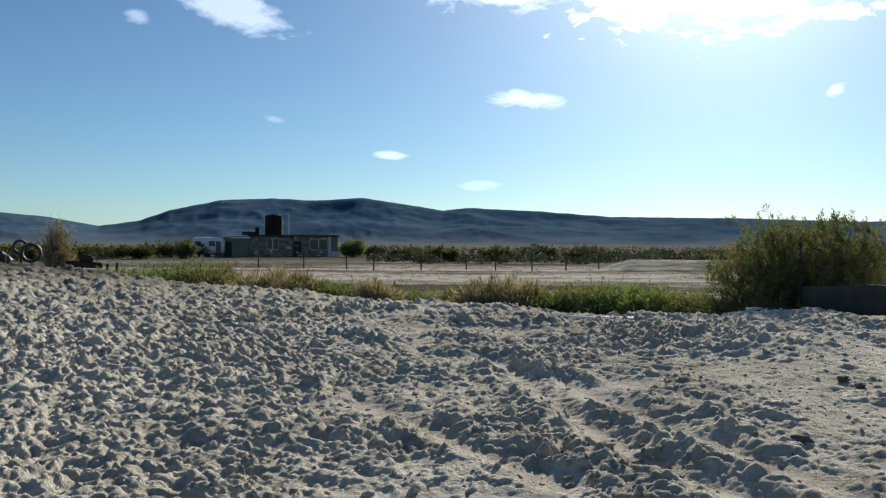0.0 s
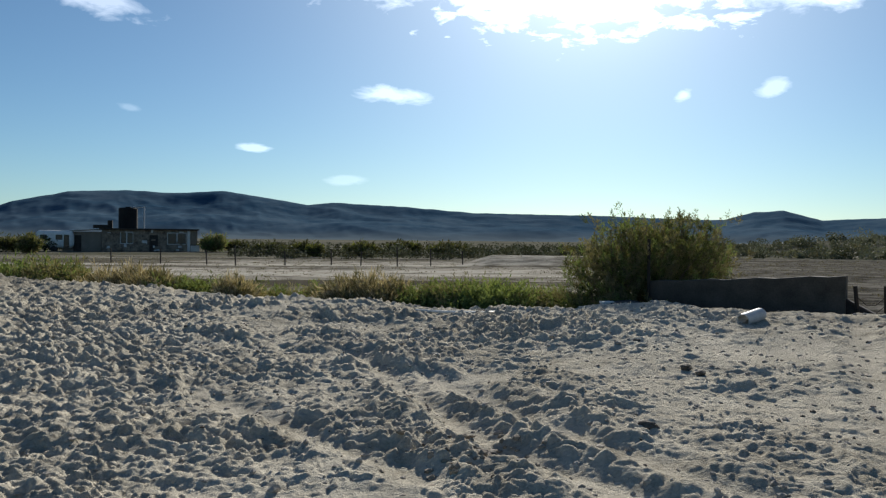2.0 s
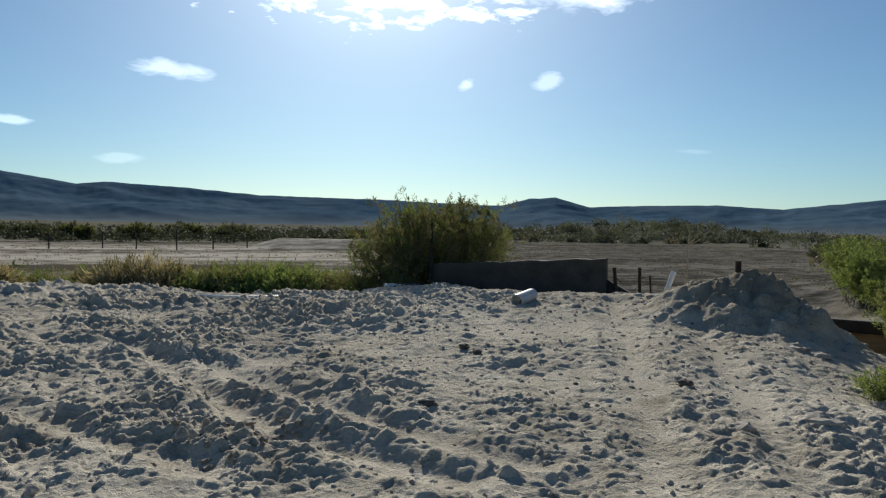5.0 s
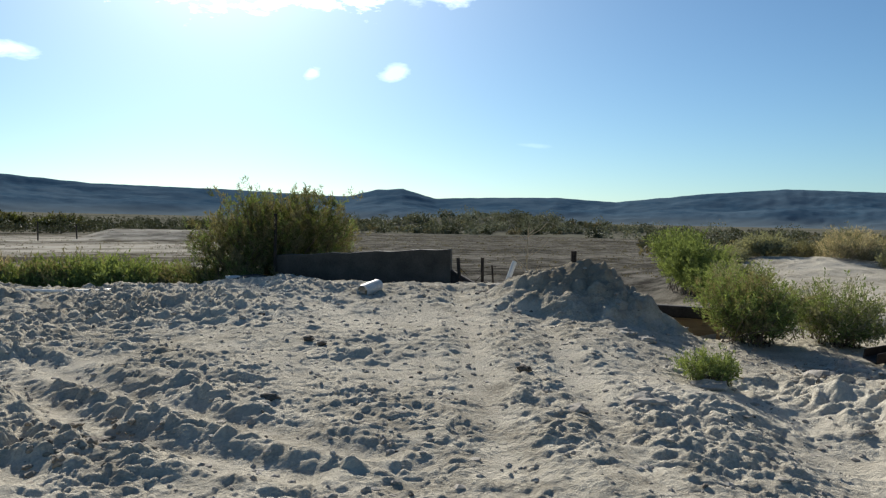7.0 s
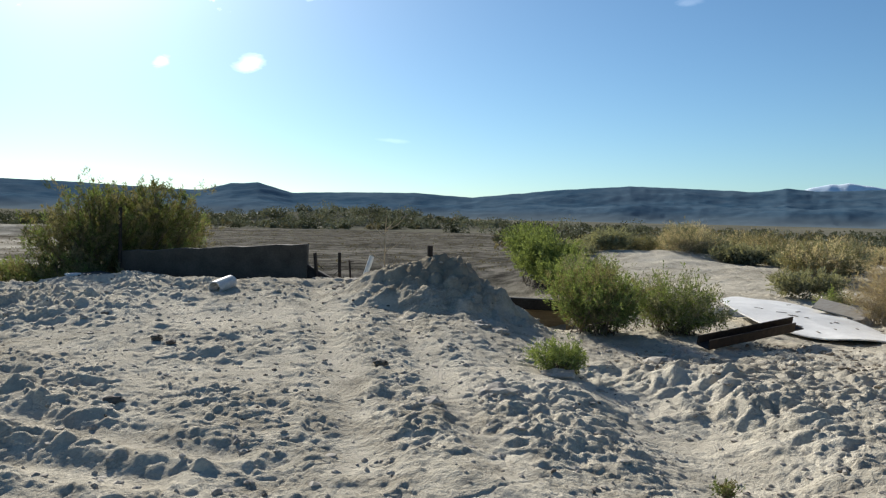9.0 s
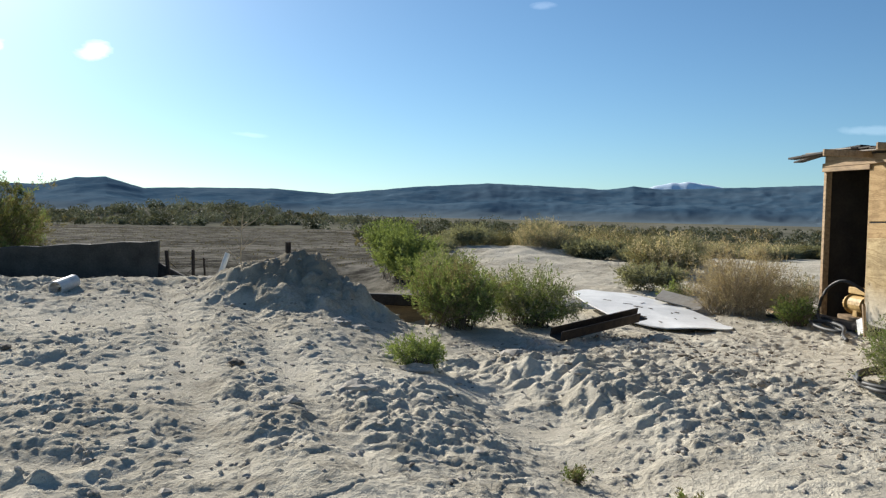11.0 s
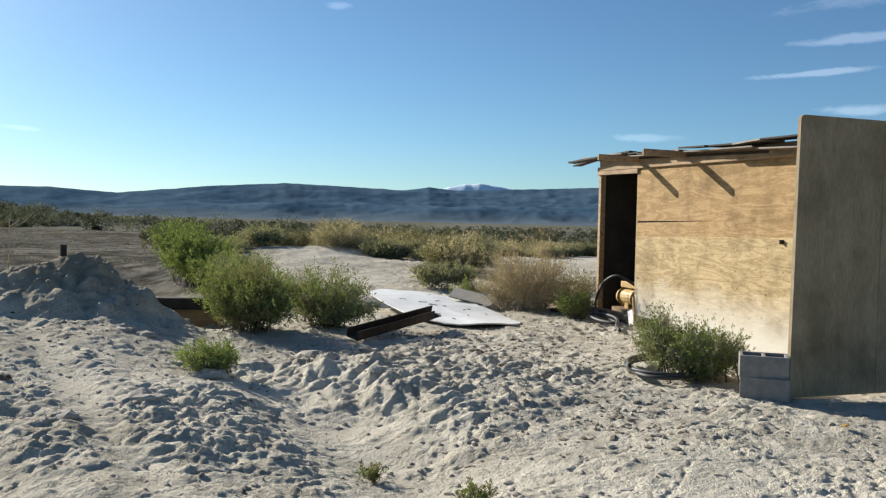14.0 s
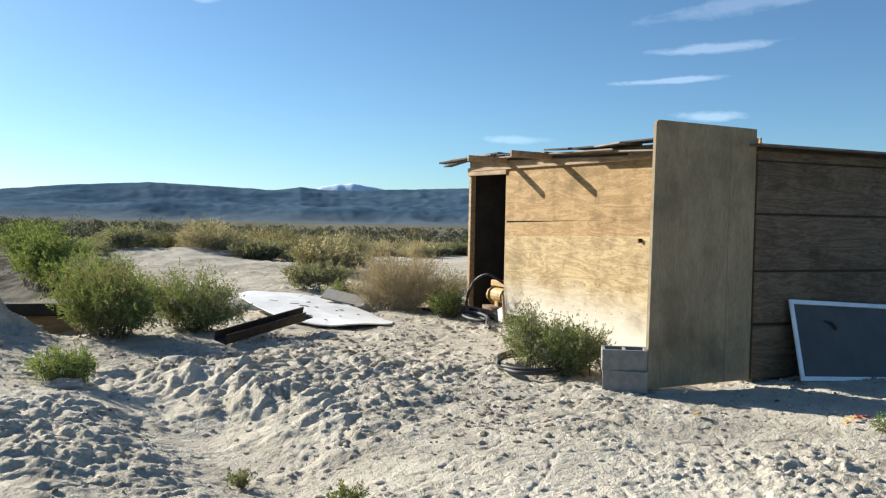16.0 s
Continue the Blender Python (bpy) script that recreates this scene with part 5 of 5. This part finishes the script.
# the timbered pit beside the mound
pit = thing("pit_curb", on_ground(11.75, -50.3, -50.3, -0.10), "old timber curb round a dug pit", "timber curb")
bm = bmesh.new(); box(bm, 1.05, 0.16, 0.16, pose(0.05, 0.25, 0.42, 0, 1, 0), 0.015); part("lintel_beam", bm, M_DARKWOOD, pit)
bm = bmesh.new(); box(bm, 0.9, 0.05, 0.5, pose(0.05, 0.3, 0.12), 0.01); part("back_board", bm, M_WOOD, pit)
bm = bmesh.new(); box(bm, 0.05, 0.6, 0.5, pose(-0.48, 0.0, 0.12, 0, 0, 8), 0.01); part("side_board", bm, M_WOOD, pit)
bm = bmesh.new(); box(bm, 0.05, 0.5, 0.45, pose(0.5, 0.05, 0.1, 0, 0, -6), 0.01); part("side_board", bm, M_WOOD, pit)


# the white sheet, the angle iron and the boards
def white_sheet():
    m = pose(12.35, 5.15, ground_z(12.35, 5.15) + 0.10, 2.5, -2.0, 52)
    ob = thing("white_sheet", m, "large rounded white board lying on the sand", "board")
    bm = bmesh.new()
    N, K = 48, 7
    rings = []
    for i in range(1, K + 1):
        ring = []
        for k in range(N):
            a = 2 * math.pi * k / N
            rad = (abs(math.cos(a)) ** 2.6 + abs(math.sin(a)) ** 2.6) ** (-1 / 2.6) * (1 + 0.03 * math.sin(3 * a + 1) + 0.012 * math.sin(11 * a))
            u = i / K
            x, y = 1.75 * rad * math.cos(a) * u, 0.84 * rad * math.sin(a) * u
            ring.append(bm.verts.new((x, y, 0.05 * math.sin(x * 1.3) + 0.03 * math.cos(y * 2.5) + 0.008 * math.sin(7 * a) * u)))
        rings.append(ring)
    c = bm.verts.new((0, 0, 0.03))
    for k in range(N):
        bm.faces.new((c, rings[0][k], rings[0][(k + 1) % N]))
        for i in range(K - 1):
            bm.faces.new((rings[i][k], rings[i + 1][k], rings[i + 1][(k + 1) % N], rings[i][(k + 1) % N]))
    ex = bmesh.ops.extrude_face_region(bm, geom=list(bm.faces))
    bmesh.ops.translate(bm, vec=(0, 0, -0.018), verts=[v for v in ex["geom"] if isinstance(v, bmesh.types.BMVert)])
    bmesh.ops.recalc_face_normals(bm, faces=bm.faces)
    part("board", bm, M_WHITE, ob, smooth=False)
    bm = bmesh.new()
    r = random.Random(8)
    for _ in range(14):
        x = r.uniform(-1.3, 1.3); y = r.uniform(-0.45, 0.45)
        box(bm, r.uniform(0.03, 0.16), r.uniform(0.02, 0.05), 0.006, pose(x, y, 0.05 * math.sin(x * 1.3) + 0.03 * math.cos(y * 2.5) + 0.004, 0, 0, r.uniform(0, 180)), 0.002)
    tagged(part("flake", bm, M_DUNG, ob), kind="stuff")


white_sheet()
ba, bb = Vector((8.80, 4.80, ground_z(8.80, 4.80) + 0.05)), Vector((10.55, 4.45, ground_z(10.55, 4.45) + 0.19))
bd = (bb - ba)
BEAM = Matrix.Translation(ba) @ bd.to_track_quat("X", "Z").to_matrix().to_4x4() @ pose(0, 0, 0, 14, 0, 0)
beam = thing("channel_beam", BEAM, "dark rusted channel beam propped on the sand", "beam")
bl = bd.length
bm = bmesh.new(); box(bm, bl, 0.17, 0.018, pose(bl / 2, 0.0, 0.0), 0.004); part("web", bm, M_DARKWOOD, beam)
bm = bmesh.new(); box(bm, bl - 0.2, 0.018, 0.12, pose(bl / 2 - 0.1, -0.085, 0.05), 0.004); part("flange", bm, M_STEEL, beam)
bm = bmesh.new(); box(bm, bl - 0.02, 0.018, 0.11, pose(bl / 2, 0.085, 0.045), 0.004); part("flange", bm, M_STEEL, beam)
M_GREYBOARD = rough_material("silver_board", (0.24, 0.215, 0.18), (0.38, 0.35, 0.30), 3, 0.9, 40, 0.3, 0.004, (1, 5, 5))
x0, y0 = at(14.6, -69.6)
tagged(sheet("board", 1.0, 0.75, 0.02, pose(x0, y0, ground_z(x0, y0) + 0.16, 12, -4, 15), M_GREYBOARD, "", 0.003, None), "silvery weathered board propped over a hollow", "board")
# bright scraps on the sand
for n, (d, az, col) in enumerate(((7.35, -102.6, (0.55, 0.12, 0.04)), (7.3, -102.2, (0.6, 0.35, 0.05)), (7.4, -103.0, (0.5, 0.08, 0.05)), (6.9, -93.2, (0.55, 0.3, 0.06)), (7.1, -102.0, (0.55, 0.28, 0.06)))):
    m = rough_material("scrap_paint", tuple(v * 0.8 for v in col), col, 10, 0.5, 60, 0.1, 0.002)
    bm = bmesh.new(); box(bm, 0.09 - 0.01 * n, 0.04, 0.012, None, 0.003)
    tagged(part("litter", bm, m, None, m=on_ground(d, az, 50 * n, -0.015, 10)), "bright plastic scrap lying on the sand", "litter", "litter")

# scraps of sheeting at the foot of the big bush
bm = bmesh.new()
box(bm, 0.55, 0.22, 0.05, None, 0.02, 2, 0.012, random.Random(2))
tagged(part("plastic_sheeting", bm, M_BLACK, None, m=on_ground(13.0, -21.4, 21.4, -0.01, 6)), "crumpled black plastic sheeting under the bush", "sheeting")
bm = bmesh.new()
box(bm, 0.20, 0.10, 0.03, None, 0.01, 2, 0.008, random.Random(3))
tagged(part("rag", bm, M_WHITE, None, m=on_ground(12.8, -20.3, 20.3, -0.01, 5)), "small white rag lying on the crust", "rag")

# dead stalk standing in the ditch
stalk = thing("dead_stalk", on_ground(15.2, -40.1, 40), "bleached dead stalk with bare branches", "dead plant")
bm = bmesh.new()
r = random.Random(5)
tube(bm, [Vector((0, 0, 0)), Vector((0.03, 0, 0.6)), Vector((-0.02, 0, 1.2)), Vector((0.02, 0, 1.75))], [0.018, 0.014, 0.01, 0.004], 5)
for k in range(16):
    z = r.uniform(0.5, 1.65); a = r.uniform(0, 6.28); L = r.uniform(0.15, 0.42)
    tube(bm, [Vector((0, 0, z)), Vector((L * 0.6 * math.cos(a), L * 0.6 * math.sin(a), z + L * 0.35)), Vector((L * math.cos(a), L * math.sin(a), z + L * 0.8))], [0.008, 0.006, 0.003], 4)
part("branches", bm, M_DRYSTEM, stalk)
# ---- the far yard ----
HOUSE_D = 110.0
hr, hl = Vector(at(HOUSE_D, 7.22)), Vector(at(HOUSE_D, 15.37))
hv = hr - hl
HOUSE = pose(hl.x, hl.y, ground_z(hl.x, hl.y) - 0.05, 0, 0, math.degrees(math.atan2(hv.y, hv.x)))   # x to the right along the front, +y to the back
HL = hv.length
M_STONE = rough_material("fieldstone_wall", (0.075, 0.052, 0.038), (0.38, 0.30, 0.225), 1.6, 0.95, 5.0, 0.6, 0.03)
M_PLASTER = rough_material("tan_plaster", (0.17, 0.14, 0.11), (0.25, 0.21, 0.17), 1.0, 0.9, 12, 0.2, 0.01)
M_TANK = rough_material("black_poly_tank", (0.004, 0.004, 0.005), (0.012, 0.012, 0.013), 1.0, 0.95, 8, 0.05, 0.002)
M_TRIM = rough_material("white_trim", (0.5, 0.5, 0.48), (0.68, 0.68, 0.66), 2.0, 0.7, 20, 0.1, 0.004)
M_GLASS = rough_material("dark_window", (0.012, 0.014, 0.017), (0.03, 0.034, 0.04), 1.0, 0.15, 6, 0.02, 0.001)
house = thing("stone_house", HOUSE, "low flat-roofed stone house with white-trimmed windows", "house")


def hbox(name, sx, sy, sz, x, y, z, mat, parent=house, bevel=0.02, label="", ry=0):
    bm = bmesh.new()
    box(bm, sx, sy, sz, pose(x + sx / 2, y + sy / 2, z + sz / 2, 0, ry, 0), bevel)
    return part(name, bm, mat, parent, label)


hbox("wall_main", HL - 4.4, 8.0, 2.75, 4.4, 0, 0, M_STONE)
hbox("wall_lean_to", 4.38, 7.0, 2.45, 0, 0.4, 0, M_PLASTER)
hbox("roof", HL - 3.9, 8.9, 0.16, 4.1, -0.5, 2.76, M_DARKWOOD)
hbox("lean_to_roof", 4.9, 7.6, 0.10, -0.4, -0.1, 2.62, M_TRIM, ry=-4.0)
for nm, x, w, z, h in (("window", 6.5, 1.5, 1.0, 1.5), ("window", 12.0, 2.3, 0.95, 1.5)):
    win = hbox(nm, w, 0.12, h, x, -0.05, z, M_TRIM)
    k = 2 if w < 2 else 2
    for i in range(k):
        hbox("pane", w / k - 0.14, 0.06, h - 0.2, x + 0.08 + i * (w / k), -0.09, z + 0.1, M_GLASS, win)
hbox("door", 1.0, 0.1, 2.1, 9.9, -0.04, 0.02, M_DARKWOOD)
hbox("door", 0.9, 0.1, 2.0, 1.2, 0.36, 0.02, M_DARKWOOD)
hbox("corner_trim", 0.35, 0.14, 2.7, 14.4 - 0.0, -0.06, 0.0, M_TRIM)
hbox("plaster_bay", HL - 15.0, 0.1, 1.7, 14.85, -0.05, 0.95, M_PLASTER)
hbox("white_skirting", 1.1, 0.12, 0.8, 14.8, -0.06, 0.05, M_TRIM)
rb = random.Random(9)
for k in range(46):
    w = rb.uniform(0.25, 0.6)
    hbox("stone", w, 0.10, rb.uniform(0.18, 0.4), rb.uniform(4.5, 14.2 - w), -0.05 - rb.uniform(0, 0.03), rb.choice((rb.uniform(0.05, 0.6), rb.uniform(2.3, 2.4), rb.uniform(0.1, 2.3))), rb.choice((M_STONE, M_TRIM, M_PLASTER, M_STONE)), house, 0.04)
tank = thing("water_tank", HOUSE @ pose(7.4, 2.6, 2.92), "large black water tank on the roof", "water tank")
bm = bmesh.new(); tube(bm, [Vector((0, 0, 0)), Vector((0, 0, 2.5)), Vector((0, 0, 2.62))], [1.15, 1.15, 1.0], 28); part("tank_body", bm, M_TANK, tank)
bm = bmesh.new(); tube(bm, [Vector((0, 0, 2.62)), Vector((0, 0, 2.74))], [0.4, 0.35], 16); part("lid", bm, M_TANK, tank)
bm = bmesh.new(); tube(bm, [Vector((1.9, 0, 0)), Vector((1.9, 0, 2.7)), Vector((0.6, 0, 2.72))], 0.09, 8); part("fill_pipe", bm, M_TRIM, tank)
cooler = thing("roof_cooler", HOUSE @ pose(4.3, 2.0, 2.9), "dark evaporative cooler on the roof edge", "cooler")
bm = bmesh.new(); box(bm, 1.9, 0.8, 0.42, pose(0, 0, 0.22), 0.05); part("casing", bm, M_STEEL, cooler)
bm = bmesh.new(); tube(bm, [Vector((1.0, 0, 0)), Vector((1.0, 0, 1.0))], 0.3, 10); part("stack", bm, M_STEEL, cooler)

trailer = thing("camper_trailer", HOUSE @ pose(-2.4, 0.6, 0.0), "rounded white camper trailer parked beside the house", "trailer")
bm = bmesh.new()
vs = box(bm, 4.2, 2.2, 2.15, pose(1.6, 0, 1.5), 0.55, 4)
part("body", bm, M_WHITE, trailer, smooth=True)
for x in (0.2, 1.9):
    bm = bmesh.new(); box(bm, 0.75, 0.06, 0.6, pose(x + 0.2, -1.1, 1.75), 0.05); part("window", bm, M_GLASS, trailer)
bm = bmesh.new(); box(bm, 0.6, 0.05, 1.5, pose(2.9, -1.1, 1.3), 0.03); part("door", bm, M_GLASS, trailer)
for y in (-0.95, 0.95):
    bm = bmesh.new(); tube(bm, [Vector((1.5, y - 0.1, 0.35)), Vector((1.5, y + 0.1, 0.35))], 0.36, 18); part("wheel", bm, M_BLACK, trailer)

shrub("garden_bush", on_ground(108, 6.2, 6.2), [(0, 0, 1.0, 1.1, 1.0, 1.0, 2)], 260, 18, 0.22, [M_GOLD, M_GREEN], "yellow-green bush beside the stone house", "bush", base=0.3, seed=71, spread=0.15, stem_count=12, stem_r=0.02)
shrub("garden_bush", on_ground(98, 17.2, 17.2), [(0, 0, 0.9, 0.8, 0.8, 0.9, 2)], 200, 18, 0.2, [M_GOLD, M_OLIVE], "olive bush beside the camper trailer", "bush", base=0.3, seed=72, spread=0.12, stem_count=12, stem_r=0.02)
shrub("bare_willow", on_ground(46, 24.9, 24.9), [(0, 0, 1.5, 0.75, 0.7, 1.3, 2), (0, 0, 2.3, 0.45, 0.4, 0.9, 1)], 260, 14, 0.10, [M_GOLD, M_DRY], "thin tan shrub with upright bare twigs", "tree", base=0.2, seed=73, spread=0.06, stem_mat=M_STEM, stem_count=160, stem_r=0.012, slim=0.2)
for k, (d, az, w, h) in enumerate(((95, 20.6, 3.2, 1.2), (100, 22.2, 2.4, 1.0), (105, 18.9, 3.6, 1.6), (110, 17.2, 4.0, 1.8), (90, 24.0, 2.5, 1.1), (120, 4.8, 2.5, 1.1), (92, 2.6, 2.2, 1.0), (84, 0.2, 2.4, 1.1), (88, -3.6, 2.6, 1.2), (95, -6.5, 3.4, 1.5), (90, -9.5, 3.0, 1.3), (86, 27.0, 3.0, 1.4))):
    shrub("dark_thicket", on_ground(d, az, az), [(0, 0, h * 0.5, w * 0.5, 0.9, h * 0.5, 2), (w * 0.3, 0, h * 0.4, w * 0.3, 0.8, h * 0.4, 1)], 120, 14, 0.26, [M_DARKSAGE, M_OLIVE], "dark green thicket on the far flat", "bush", "far thickets", base=0.5, seed=80 + k, spread=0.15, stem_count=8, stem_r=0.02)


# old farm machine and tyres
def tyre(m, r, label):
    ob = thing("tyre", m, label, "tyre", "old tyres")
    bm = bmesh.new()
    n, k = 26, 8
    vs = [[bm.verts.new(((r + 0.22 * r * math.cos(2 * math.pi * j / k)) * math.cos(2 * math.pi * i / n), 0.3 * r * math.sin(2 * math.pi * j / k), (r + 0.22 * r * math.cos(2 * math.pi * j / k)) * math.sin(2 * math.pi * i / n))) for j in range(k)] for i in range(n)]
    for i in range(n):
        for j in range(k):
            bm.faces.new((vs[i][j], vs[(i + 1) % n][j], vs[(i + 1) % n][(j + 1) % k], vs[i][(j + 1) % k]))
    part("tread", bm, M_BLACK, ob)
    return ob


x0, y0 = at(40, 26.3)
tyre(pose(x0, y0, 0.98, 0, 0, 26), 0.36, "old black tyre hung on a fence post")
x0, y0 = at(40.2, 26.9)
tyre(pose(x0, y0, 1.25, 8, 0, 40), 0.26, "old black tyre on top of a fence post")
for d, az, h in ((40, 27.8, 1.25), (40.2, 26.9, 1.3), (40, 26.3, 1.0), (40, 21.4, 0.9)):
    rod("fence_post", d, az, ground_z(*at(d, az)) + h, 0.06, M_DARKWOOD, "old dark wooden fence post", "post", 2, "fence posts")
x0, y0 = at(40.5, 28.6)
rock("tarp_heap", pose(x0, y0, 0.5, 0, 0, 20), 0.8, 0.6, 0.55, M_BLACK, "black tarpaulin heap by the fence", 300, "heap", "heaps")
machine = thing("farm_machine", on_ground(40, 23.3, 23.3), "rusted farm implement standing by the fence", "farm machine")
bm = bmesh.new(); box(bm, 1.5, 0.5, 0.28, pose(0, 0, 0.85, 0, 4, 0), 0.06); box(bm, 0.6, 0.4, 0.3, pose(0.1, 0, 1.12, 0, 10, 0), 0.08); part("frame", bm, M_STEEL, machine)
for x in (-0.1, 0.95):
    bm = bmesh.new(); box(bm, 0.12, 0.12, 0.9, pose(x, 0, 0.42), 0.02); part("leg", bm, M_STEEL, machine)
bm = bmesh.new(); tube(bm, [Vector((-0.8, 0, 0.75)), Vector((-1.3, 0, 0.6))], 0.05, 6); part("drawbar", bm, M_STEEL, machine)

# fence across the flat
posts = [(58, 6.6, 1.0), (56, 4.75, 1.3), (57, 1.5, 1.0), (58, -1.6, 1.1), (57, -3.6, 1.0), (56, -6.1, 1.3), (58, -8.4, 1.2), (60, -10.6, 1.0), (60, 9.5, 1.0), (62, 12.5, 1.0)]
for d, az, h in posts:
    rod("fence_post", d, az, ground_z(*at(d, az)) + h, 0.045, M_DARKWOOD, "grey wooden fence post on the salt flat", "post", random.Random(int(d * az * 10)).uniform(-3, 3), "fence posts")
bm = bmesh.new()
for hz in (0.45, 0.85):
    tube(bm, [Vector((*at(d, az), ground_z(*at(d, az)) + hz)) for d, az, h in sorted(posts, key=lambda p: -p[1])], 0.012, 4)
tagged(part("fence_wire", bm, M_STEEL), "rusty wire strung between fence posts", "wire")
